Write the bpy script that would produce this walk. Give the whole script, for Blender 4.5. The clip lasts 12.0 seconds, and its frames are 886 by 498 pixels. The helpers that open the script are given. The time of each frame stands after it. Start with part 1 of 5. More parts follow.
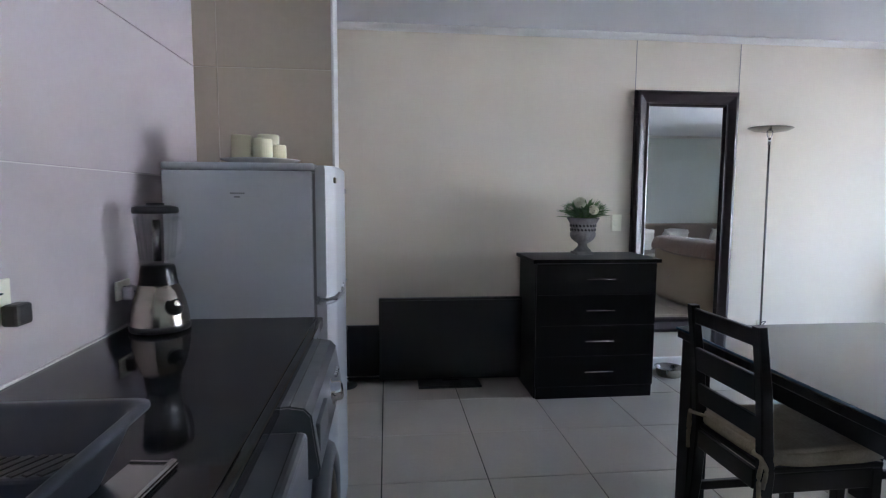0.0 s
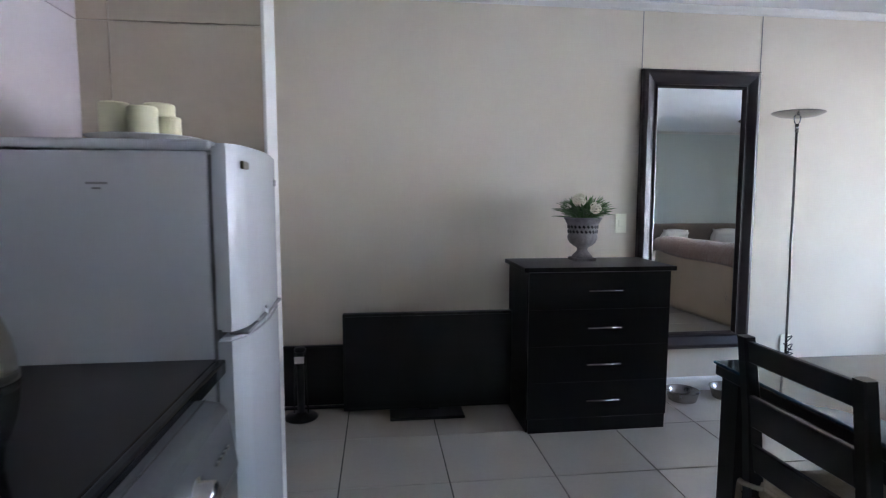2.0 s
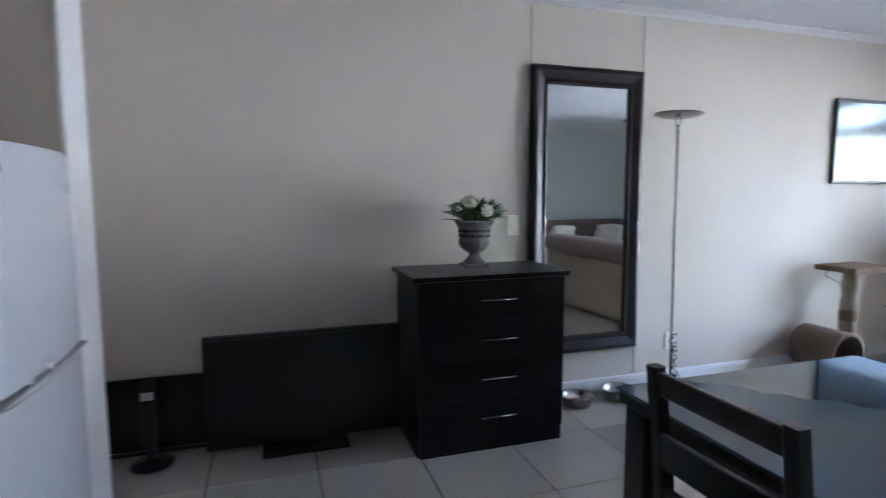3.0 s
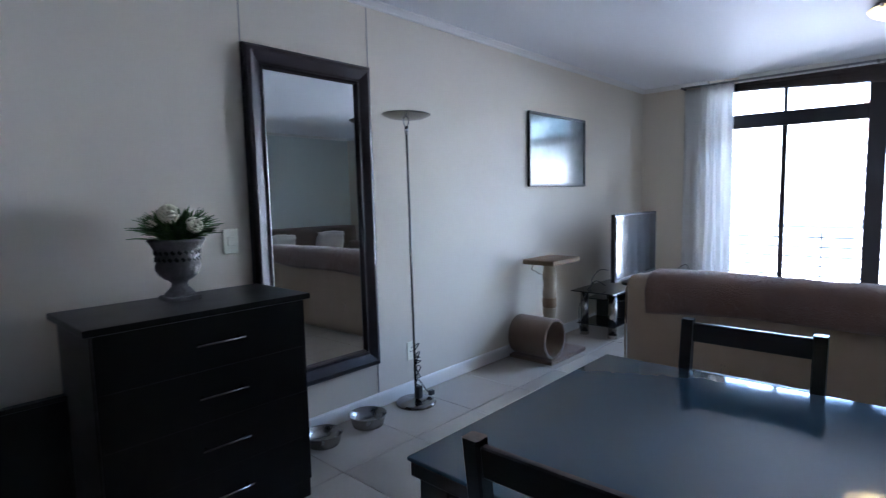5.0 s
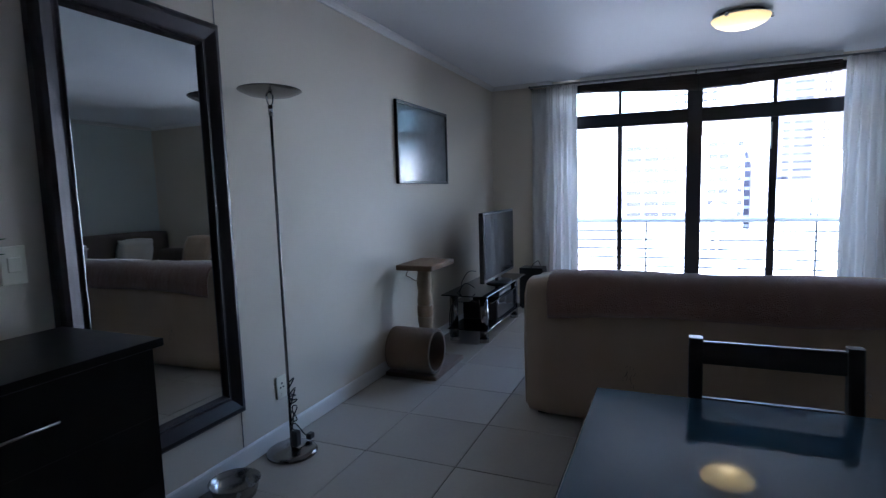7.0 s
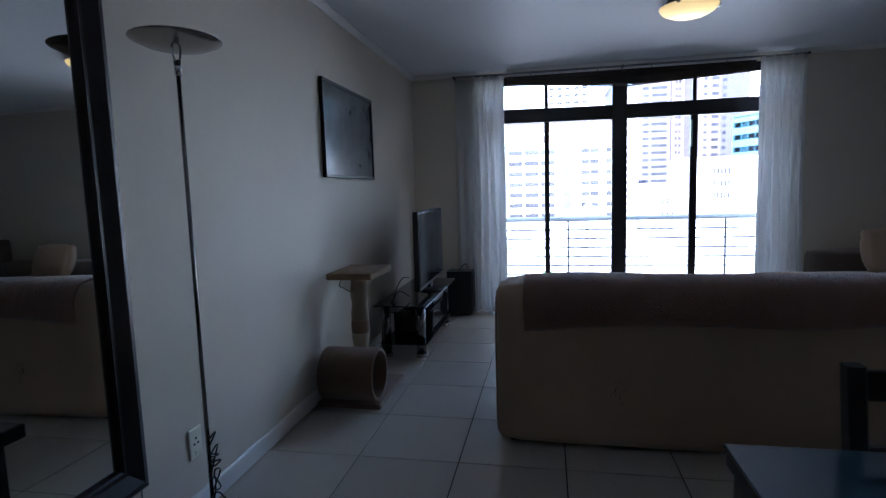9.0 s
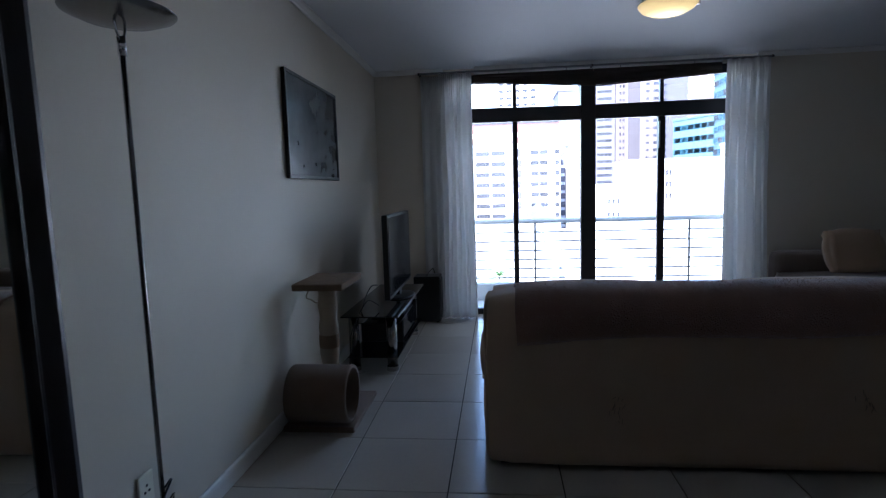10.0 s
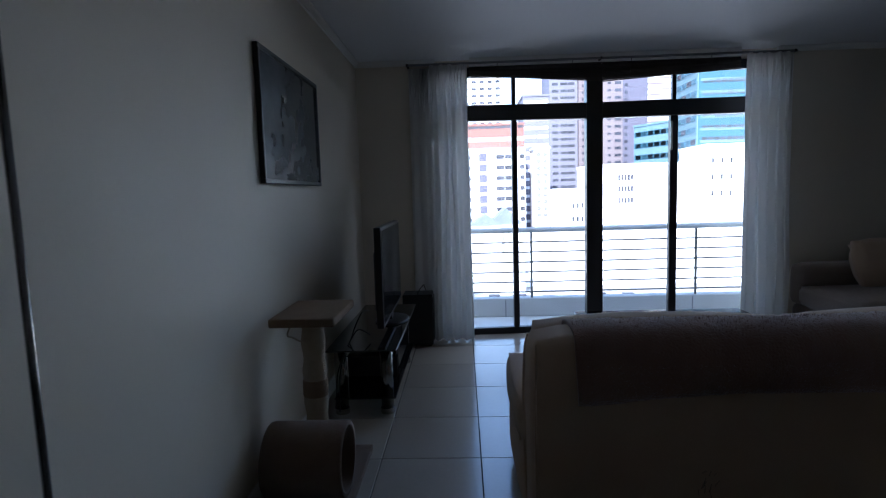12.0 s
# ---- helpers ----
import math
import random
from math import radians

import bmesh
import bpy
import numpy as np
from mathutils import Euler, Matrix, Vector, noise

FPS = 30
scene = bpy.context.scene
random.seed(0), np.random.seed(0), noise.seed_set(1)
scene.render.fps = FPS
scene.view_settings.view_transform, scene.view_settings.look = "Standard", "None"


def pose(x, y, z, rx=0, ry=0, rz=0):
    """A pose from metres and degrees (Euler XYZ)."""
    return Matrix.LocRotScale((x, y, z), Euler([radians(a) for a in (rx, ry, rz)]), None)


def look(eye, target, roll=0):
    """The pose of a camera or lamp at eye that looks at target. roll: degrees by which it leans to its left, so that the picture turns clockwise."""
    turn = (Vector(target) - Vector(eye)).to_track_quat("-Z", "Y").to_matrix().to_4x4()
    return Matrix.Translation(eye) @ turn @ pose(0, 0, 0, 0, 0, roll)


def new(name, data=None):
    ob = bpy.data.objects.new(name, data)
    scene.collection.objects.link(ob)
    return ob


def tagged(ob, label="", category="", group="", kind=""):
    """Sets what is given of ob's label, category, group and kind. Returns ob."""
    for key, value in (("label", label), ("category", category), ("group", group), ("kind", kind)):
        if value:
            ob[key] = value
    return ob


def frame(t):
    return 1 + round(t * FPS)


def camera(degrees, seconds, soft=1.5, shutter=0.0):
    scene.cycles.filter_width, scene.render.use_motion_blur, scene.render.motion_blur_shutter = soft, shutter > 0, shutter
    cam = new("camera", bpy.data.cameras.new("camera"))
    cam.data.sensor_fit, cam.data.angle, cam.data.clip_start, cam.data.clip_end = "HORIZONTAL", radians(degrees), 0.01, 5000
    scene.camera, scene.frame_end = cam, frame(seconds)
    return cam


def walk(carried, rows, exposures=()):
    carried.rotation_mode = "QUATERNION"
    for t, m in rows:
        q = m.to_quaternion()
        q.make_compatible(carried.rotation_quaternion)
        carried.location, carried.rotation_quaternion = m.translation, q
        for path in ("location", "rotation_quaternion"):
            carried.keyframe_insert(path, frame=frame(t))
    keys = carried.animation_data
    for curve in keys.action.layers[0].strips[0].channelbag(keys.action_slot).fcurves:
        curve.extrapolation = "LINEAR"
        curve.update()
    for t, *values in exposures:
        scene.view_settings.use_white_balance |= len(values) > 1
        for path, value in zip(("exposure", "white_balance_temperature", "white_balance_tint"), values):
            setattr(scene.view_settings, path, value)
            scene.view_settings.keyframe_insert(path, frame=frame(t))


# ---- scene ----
cam = camera(79.0, 12.0, soft=1.2, shutter=0.5)
PATH = [
    (0, (0.378, 0.405, 1.32), (0.587, 2.385, 1.126), 0.3),
    (0.5, (0.405, 0.495, 1.316), (0.615, 2.474, 1.121), 0.2),
    (1, (0.412, 0.639, 1.301), (0.626, 2.618, 1.11), 0.0),
    (1.5, (0.439, 0.779, 1.296), (0.665, 2.757, 1.106), 0.0),
    (2, (0.535, 0.961, 1.294), (0.774, 2.938, 1.104), 0.1),
    (2.5, (0.582, 1.13, 1.304), (0.923, 3.091, 1.107), 0.2),
    (3, (0.663, 1.256, 1.328), (1.275, 3.149, 1.122), -0.1),
    (3.5, (0.753, 1.337, 1.32), (1.606, 3.135, 1.12), -0.5),
    (5.5, (0.88, 1.863, 1.329), (2.477, 3.05, 1.132), -1.5),
    (6, (0.95, 2.0, 1.314), (2.631, 3.064, 1.112), -1.7),
    (6.5, (1.01, 2.147, 1.317), (2.772, 3.069, 1.11), -1.6),
    (7, (1.06, 2.339, 1.327), (2.89, 3.117, 1.115), -1.6),
    (9, (1.452, 2.854, 1.285), (3.403, 3.237, 1.072), -1.7),
    (9.5, (1.554, 2.977, 1.279), (3.523, 3.258, 1.07), -1.8),
    (10, (1.667, 3.042, 1.297), (3.644, 3.248, 1.082), -1.7),
    (10.5, (1.813, 3.098, 1.321), (3.794, 3.272, 1.106), -1.7),
    (11, (1.978, 3.204, 1.311), (3.962, 3.356, 1.104), -1.8),
    (11.5, (2.118, 3.284, 1.312), (4.104, 3.402, 1.106), -1.8),
    (12, (2.266, 3.339, 1.323), (4.254, 3.417, 1.12), -1.7),
]
EXPOSURES = [(0.0, 5.66, 6250, 22), (2.0, 5.7, 6250, 22), (3.0, 5.48, 6000, 22), (3.5, 5.3, 5900, 22), (5.5, 4.74, 5550, 20), (7.0, 3.85, 5520, 20), (9.0, 3.3, 5560, 19), (10.5, 2.95, 5640, 18), (12.0, 2.5, 5660, 17)]
walk(cam, [(t, look(eye, target, roll)) for t, eye, target, roll in PATH], EXPOSURES)

# ---- daylight ----
world = bpy.data.worlds.new("sky")
scene.world = world
world.use_nodes = True
wn = world.node_tree
sky = wn.nodes.new("ShaderNodeTexSky")
sky.sky_type, sky.sun_disc = "NISHITA", False
sky.sun_elevation, sky.sun_rotation = radians(48), radians(-70)
wn.links.new(sky.outputs[0], wn.nodes["Background"].inputs[0])
wn.nodes["Background"].inputs[1].default_value = 0.15
sun = new("sun", bpy.data.lights.new("sun", "SUN"))
sun.data.energy, sun.data.angle, sun.data.color = 3.8, radians(0.5), (1.0, 0.97, 0.93)
SUN_FROM = Vector((-0.94 * math.cos(radians(48)), 0.34 * math.cos(radians(48)), math.sin(radians(48))))
sun.matrix_world = look(SUN_FROM * 60, (0, 0, 0))
daylight = new("window_daylight", bpy.data.lights.new("window_daylight", "AREA"))
daylight.data.shape, daylight.data.size, daylight.data.size_y = "RECTANGLE", 2.5, 0.6
daylight.data.energy, daylight.data.color = 6.0, (0.76, 0.88, 1.0)
daylight.matrix_world = look((8.0, 2.06, 2.85), (5.6, 2.06, 0.3))
bulb = new("ceiling_bulb", bpy.data.lights.new("ceiling_bulb", "POINT"))
bulb.data.energy, bulb.data.color, bulb.data.shadow_soft_size = 0.10, (1.0, 0.88, 0.64), 0.025
bulb.location = (5.47, 1.91, 2.455)

# ---- materials ----
def surf(name, c1, c2=None, rough=0.5, scale=6.0, fine=90.0, bump=0.0, bump_scale=200.0, metal=0.0, ior=1.45, stretch=(1, 1, 1), vary=0.0, coat=0.0, sheen=0.0, translucent=0.0):
    """Colour cloud at a large and a fine scale, uneven gloss and a fine relief."""
    m = bpy.data.materials.new(name)
    m.use_nodes = True
    n, l = m.node_tree.nodes, m.node_tree.links
    b = n["Principled BSDF"]
    c2 = c2 or tuple(v * 0.85 for v in c1)
    co, mp = n.new("ShaderNodeTexCoord"), n.new("ShaderNodeMapping")
    l.new(co.outputs["Object"], mp.inputs[0])
    mp.inputs["Scale"].default_value = stretch
    big, small = n.new("ShaderNodeTexNoise"), n.new("ShaderNodeTexNoise")
    big.inputs["Scale"].default_value, small.inputs["Scale"].default_value = scale, fine
    big.inputs["Detail"].default_value, small.inputs["Detail"].default_value = 4, 3
    l.new(mp.outputs[0], big.inputs["Vector"])
    l.new(mp.outputs[0], small.inputs["Vector"])
    mid = n.new("ShaderNodeMath")
    mid.operation, mid.use_clamp = "MULTIPLY_ADD", True
    l.new(small.outputs["Fac"], mid.inputs[0])
    mid.inputs[1].default_value = 0.6
    sub = n.new("ShaderNodeMath")
    sub.operation = "SUBTRACT"
    l.new(big.outputs["Fac"], sub.inputs[0])
    sub.inputs[1].default_value = 0.3
    l.new(sub.outputs[0], mid.inputs[2])
    mix = n.new("ShaderNodeMix")
    mix.data_type = "RGBA"
    mix.inputs[6].default_value, mix.inputs[7].default_value = (*c1, 1), (*c2, 1)
    l.new(mid.outputs[0], mix.inputs[0])
    col = mix.outputs[2]
    if vary:
        info, hsv, ad = n.new("ShaderNodeObjectInfo"), n.new("ShaderNodeHueSaturation"), n.new("ShaderNodeMath")
        ad.operation = "MULTIPLY_ADD"
        l.new(info.outputs["Random"], ad.inputs[0])
        ad.inputs[1].default_value, ad.inputs[2].default_value = 2 * vary, 1 - vary
        l.new(ad.outputs[0], hsv.inputs["Value"])
        l.new(col, hsv.inputs["Color"])
        col = hsv.outputs[0]
    l.new(col, b.inputs["Base Color"])
    ro = n.new("ShaderNodeMath")
    ro.operation, ro.use_clamp = "MULTIPLY_ADD", True
    l.new(big.outputs["Fac"], ro.inputs[0])
    ro.inputs[1].default_value, ro.inputs[2].default_value = 0.3 * rough, 0.85 * rough
    l.new(ro.outputs[0], b.inputs["Roughness"])
    b.inputs["Metallic"].default_value, b.inputs["IOR"].default_value = metal, ior
    b.inputs["Coat Weight"].default_value, b.inputs["Coat Roughness"].default_value = coat, 0.05
    b.inputs["Sheen Weight"].default_value = sheen
    if bump:
        rel, bp = n.new("ShaderNodeTexNoise"), n.new("ShaderNodeBump")
        rel.inputs["Scale"].default_value, rel.inputs["Detail"].default_value = bump_scale, 3
        l.new(mp.outputs[0], rel.inputs["Vector"])
        l.new(rel.outputs["Fac"], bp.inputs["Height"])
        bp.inputs["Strength"].default_value, bp.inputs["Distance"].default_value = bump, 0.01
        l.new(bp.outputs[0], b.inputs["Normal"])
    if translucent:
        tr, ms = n.new("ShaderNodeBsdfTranslucent"), n.new("ShaderNodeMixShader")
        l.new(col, tr.inputs[0])
        ms.inputs[0].default_value = translucent
        l.new(b.outputs[0], ms.inputs[1])
        l.new(tr.outputs[0], ms.inputs[2])
        l.new(ms.outputs[0], n["Material Output"].inputs[0])
    return m


def clear_glass(name, tint=(0.95, 0.98, 0.97), rough=0.0, even=0.0):
    m = bpy.data.materials.new(name)
    m.use_nodes = True
    n, l = m.node_tree.nodes, m.node_tree.links
    n.remove(n["Principled BSDF"])
    t, g, f, x = n.new("ShaderNodeBsdfTransparent"), n.new("ShaderNodeBsdfGlossy"), n.new("ShaderNodeFresnel"), n.new("ShaderNodeMixShader")
    t.inputs[0].default_value, g.inputs["Roughness"].default_value, f.inputs[0].default_value = (*tint, 1), rough, 1.45
    if even:
        x.inputs[0].default_value = even
    else:
        l.new(f.outputs[0], x.inputs[0])
    l.new(t.outputs[0], x.inputs[1])
    l.new(g.outputs[0], x.inputs[2])
    l.new(x.outputs[0], n["Material Output"].inputs[0])
    return m


WALL = surf("warm_white_wall_paint", (0.72, 0.655, 0.55), (0.69, 0.62, 0.515), 0.55, 1.5, 60, 0.08, 160)
CEIL = surf("white_ceiling_paint", (0.81, 0.82, 0.84), (0.78, 0.79, 0.81), 0.6, 1.2, 40, 0.06, 120)
TRIM = surf("white_gloss_trim", (0.80, 0.79, 0.76), (0.74, 0.73, 0.70), 0.35, 5, 80, 0.03)
TILE = surf("cream_floor_tile", (0.50, 0.458, 0.40), (0.44, 0.402, 0.35), 0.17, 3, 45, 0.02, 60, vary=0.05, ior=1.65)
GROUT = surf("dark_grout", (0.045, 0.042, 0.04), rough=0.9, scale=20, bump=0.3)
KTILE = surf("pinkish_wall_tile", (0.57, 0.515, 0.52), (0.51, 0.46, 0.465), 0.18, 2, 30, vary=0.03)
KGROUT = surf("pale_grout", (0.72, 0.68, 0.66), rough=0.8, scale=20)
BTILE = surf("beige_wall_tile", (0.60, 0.51, 0.40), (0.53, 0.45, 0.35), 0.25, 3, 30, vary=0.03)
DARKWOOD = surf("black_brown_wood", (0.0065, 0.0055, 0.0055), (0.005, 0.004, 0.004), 0.30, 5, 70, 0.05, 120, stretch=(1, 1, 6), ior=1.33)
CHAIRWOOD = surf("dark_stained_wood", (0.009, 0.007, 0.007), (0.006, 0.005, 0.005), 0.30, 5, 70, 0.06, 90, stretch=(1, 1, 5))
FRAMEWOOD = surf("mahogany_mirror_frame", (0.026, 0.015, 0.018), (0.014, 0.009, 0.011), 0.34, 8, 90, 0.10, 260)
MIRROR = surf("silvered_mirror", (0.88, 0.92, 0.91), (0.87, 0.91, 0.90), 0.0, 1, 5, metal=1.0)
STEEL = surf("brushed_steel", (0.50, 0.48, 0.46), (0.38, 0.365, 0.35), 0.25, 6, 140, metal=1.0, stretch=(1, 1, 8))
BADGE = surf("dull_gold_badge", (0.10, 0.08, 0.035), (0.04, 0.035, 0.02), 0.35, 60, 200)
WARMSTEEL = surf("warm_brushed_steel", (0.50, 0.45, 0.39), (0.36, 0.32, 0.27), 0.20, 6, 140, metal=1.0, stretch=(1, 1, 8))
CHROME = surf("chrome", (0.70, 0.70, 0.71), rough=0.1, metal=1.0)
DULLMETAL = surf("dull_lamp_metal", (0.30, 0.285, 0.275), (0.22, 0.21, 0.20), 0.20, metal=1.0)
GRANITE = surf("black_granite", (0.008, 0.008, 0.009), (0.016, 0.016, 0.017), 0.06, 30, 260, ior=1.42)
FRIDGE = surf("white_enamel", (0.605, 0.625, 0.645), (0.565, 0.585, 0.605), 0.25, 2, 60, 0.03, 300)
GASKET = surf("grey_gasket", (0.25, 0.25, 0.26), rough=0.7)
SILVER = surf("silver_paint", (0.13, 0.135, 0.148), (0.11, 0.115, 0.125), 0.36, 3, 120, metal=0.35)
BLACKPL = surf("black_plastic", (0.012, 0.012, 0.013), (0.02, 0.02, 0.02), 0.35, 8, 120, 0.05)
SCREEN = surf("dark_screen", (0.008, 0.008, 0.009), (0.010, 0.010, 0.011), 0.10, 2, 20)
MATSCREEN = surf("matt_dark_screen", (0.007, 0.007, 0.008), (0.009, 0.009, 0.010), 0.35, 2, 20)
BLACKGLASS = surf("black_glass", (0.006, 0.006, 0.007), rough=0.05, scale=2, ior=1.5)
TABLEGLASS = surf("smoked_table_glass", (0.058, 0.108, 0.150), (0.050, 0.095, 0.132), 0.05, 2, 20, ior=1.68)
SOFA = surf("cream_upholstery", (0.50, 0.36, 0.25), (0.43, 0.305, 0.21), 0.85, 4, 130, 0.25, 350, sheen=0.2)
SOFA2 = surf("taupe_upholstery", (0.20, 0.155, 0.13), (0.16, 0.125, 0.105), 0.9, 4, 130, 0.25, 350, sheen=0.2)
THROW = surf("brown_fleece_throw", (0.29, 0.165, 0.125), (0.21, 0.12, 0.09), 0.95, 9, 110, 0.6, 140, sheen=0.5)
PILLOW = surf("off_white_cotton", (0.70, 0.67, 0.62), (0.62, 0.59, 0.55), 0.9, 5, 120, 0.2, 250)
CURTAIN = surf("white_curtain_cloth", (0.84, 0.83, 0.81), (0.80, 0.79, 0.77), 0.9, 4, 200, 0.1, 500, translucent=0.42)
ALU = surf("dark_bronze_aluminium", (0.020, 0.018, 0.022), (0.015, 0.014, 0.017), 0.4, 4, 80)
BLINDMAT = surf("dark_bamboo", (0.085, 0.066, 0.058), (0.05, 0.038, 0.033), 0.6, 12, 90, 0.2)
PANE = clear_glass("window_glass")
JAR = clear_glass("jar_glass", (0.970, 0.978, 0.978), even=0.055)
WAX = surf("ivory_wax", (0.78, 0.73, 0.52), (0.74, 0.68, 0.46), 0.5, 12, 60, 0.05, 60)
CERAMIC = surf("white_ceramic", (0.75, 0.73, 0.70), rough=0.2)
PLASTIC_W = surf("cream_switch_plastic", (0.93, 0.90, 0.76), (0.90, 0.87, 0.72), 0.35)
RACK = surf("grey_rack_plastic", (0.050, 0.056, 0.072), (0.042, 0.048, 0.062), 0.4, 6, 90)
BOWLSTEEL = surf("dull_bowl_steel", (0.42, 0.41, 0.40), (0.30, 0.29, 0.285), 0.26, 20, 140, metal=1.0)
STONE = surf("grey_urn_stone", (0.32, 0.305, 0.30), (0.13, 0.125, 0.122), 0.8, 22, 120, 0.5, 70)
LEAF = surf("green_leaf", (0.13, 0.23, 0.08), (0.07, 0.15, 0.05), 0.5, 25, 120, vary=0.25)
PETAL = surf("white_petal", (0.78, 0.75, 0.60), (0.71, 0.68, 0.50), 0.6, 30, 120)
PAD = surf("cream_quilted_cotton", (0.56, 0.47, 0.34), (0.24, 0.19, 0.13), 0.9, 9, 110, 0.3, 180)
PERCH = surf("tan_carpet", (0.31, 0.21, 0.135), (0.22, 0.15, 0.095), 0.98, 12, 220, 0.7, 320)
CARPET = surf("brown_carpet", (0.20, 0.122, 0.078), (0.145, 0.088, 0.056), 0.98, 12, 220, 0.7, 320, sheen=0.3)
SISAL = surf("cream_sisal_rope", (0.48, 0.39, 0.28), (0.35, 0.28, 0.20), 0.9, 14, 160, 0.6, 220)
CONCRETE = surf("pale_concrete", (0.52, 0.51, 0.49), (0.44, 0.43, 0.41), 0.85, 3, 40, 0.2, 60)
RAILW = surf("pale_rail_paint", (0.55, 0.55, 0.55), (0.48, 0.48, 0.48), 0.5)
BARS = surf("grey_bar_paint", (0.16, 0.155, 0.15), rough=0.5)
WALL_S = surf("pale_blue_wall_paint", (0.58, 0.645, 0.62), (0.55, 0.615, 0.59), 0.55, 1.5, 60, 0.08, 160)
SHADE = surf("lit_alabaster_glass", (0.90, 0.80, 0.52), (0.84, 0.72, 0.44), 0.3, 14, 60, translucent=0.6)


PRINT = surf("dark_cloud_print", (0.03, 0.035, 0.04), (0.16, 0.17, 0.17), 0.15, 3.2, 14, ior=1.6)

# ---- mesh helpers ----
def part(name, bm, material, parent=None, label="", smooth=False, m=None):
    if m is not None:
        bm.transform(m)
    me = bpy.data.meshes.new(name)
    bm.to_mesh(me)
    bm.free()
    if smooth:
        for p in me.polygons:
            p.use_smooth = True
    me.materials.append(material)
    ob = new(name, me)
    if parent is not None:
        ob.parent = parent
    if label:
        ob["label"] = label
    return ob


def thing(name, label, category, m=None, group="", kind=""):
    ob = new(name)
    ob.empty_display_size = 0.1
    if m is not None:
        ob.matrix_basis = m
    return tagged(ob, label, category, group, kind)


def box(x0, x1, y0, y1, z0, z1, bevel=0.0, seg=2, bm=None):
    own = bmesh.new()
    bmesh.ops.create_cube(own, size=1.0, matrix=Matrix.Translation(((x0 + x1) / 2, (y0 + y1) / 2, (z0 + z1) / 2)) @ Matrix.Diagonal((x1 - x0, y1 - y0, z1 - z0, 1)))
    if bevel:
        bmesh.ops.bevel(own, geom=own.edges[:], offset=bevel, segments=seg, affect="EDGES", profile=0.5)
    return merge(bm, own)


def merge(bm, own):
    if bm is None:
        return own
    me = bpy.data.meshes.new("tmp")
    own.to_mesh(me)
    own.free()
    bm.from_mesh(me)
    bpy.data.meshes.remove(me)
    return bm


def lathe(profile, steps=32, bm=None, m=None):
    """A turned body from (radius, height) pairs."""
    own = bmesh.new()
    rings = []
    for r, z in profile:
        if r < 1e-5:
            rings.append([own.verts.new((0, 0, z))])
        else:
            rings.append([own.verts.new((r * math.cos(a), r * math.sin(a), z)) for a in (2 * math.pi * k / steps for k in range(steps))])
    for a, b in zip(rings, rings[1:]):
        for k in range(steps):
            q = [a[k % len(a)], a[(k + 1) % len(a)], b[(k + 1) % len(b)], b[k % len(b)]]
            q = list(dict.fromkeys(q))
            if len(q) > 2:
                own.faces.new(q)
    bmesh.ops.recalc_face_normals(own, faces=own.faces[:])
    if m is not None:
        own.transform(m)
    return merge(bm, own)


def rod(a, b, r, steps=16, bm=None, r2=None):
    a, b = Vector(a), Vector(b)
    d = b - a
    m = Matrix.Translation(a) @ d.to_track_quat("Z", "Y").to_matrix().to_4x4()
    r2 = r if r2 is None else r2
    return lathe([(0, 0), (r, 0), (r2, d.length), (0, d.length)], steps, bm, m)


def tube(points, r, steps=8, bm=None):
    """A round cord swept along points."""
    own = bmesh.new()
    pts = [Vector(p) for p in points]
    rings = []
    for i, p in enumerate(pts):
        d = (pts[min(i + 1, len(pts) - 1)] - pts[max(i - 1, 0)]).normalized()
        q = d.to_track_quat("Z", "Y").to_matrix()
        rings.append([own.verts.new(p + q @ Vector((r * math.cos(2 * math.pi * k / steps), r * math.sin(2 * math.pi * k / steps), 0))) for k in range(steps)])
    for a, b in zip(rings, rings[1:]):
        for k in range(steps):
            own.faces.new((a[k], a[(k + 1) % steps], b[(k + 1) % steps], b[k]))
    own.faces.new(rings[0][::-1])
    own.faces.new(rings[-1])
    bmesh.ops.recalc_face_normals(own, faces=own.faces[:])
    return merge(bm, own)


def smooth_path(points, n=8):
    """Catmull-Rom through points."""
    p = [Vector(q) for q in points]
    p = [p[0]] + p + [p[-1]]
    out = []
    for i in range(1, len(p) - 2):
        for k in range(n):
            t = k / n
            out.append(0.5 * (2 * p[i] + (p[i + 1] - p[i - 1]) * t + (2 * p[i - 1] - 5 * p[i] + 4 * p[i + 1] - p[i + 2]) * t * t + (3 * p[i] - p[i - 1] - 3 * p[i + 1] + p[i + 2]) * t ** 3))
    return out + [p[-2]]


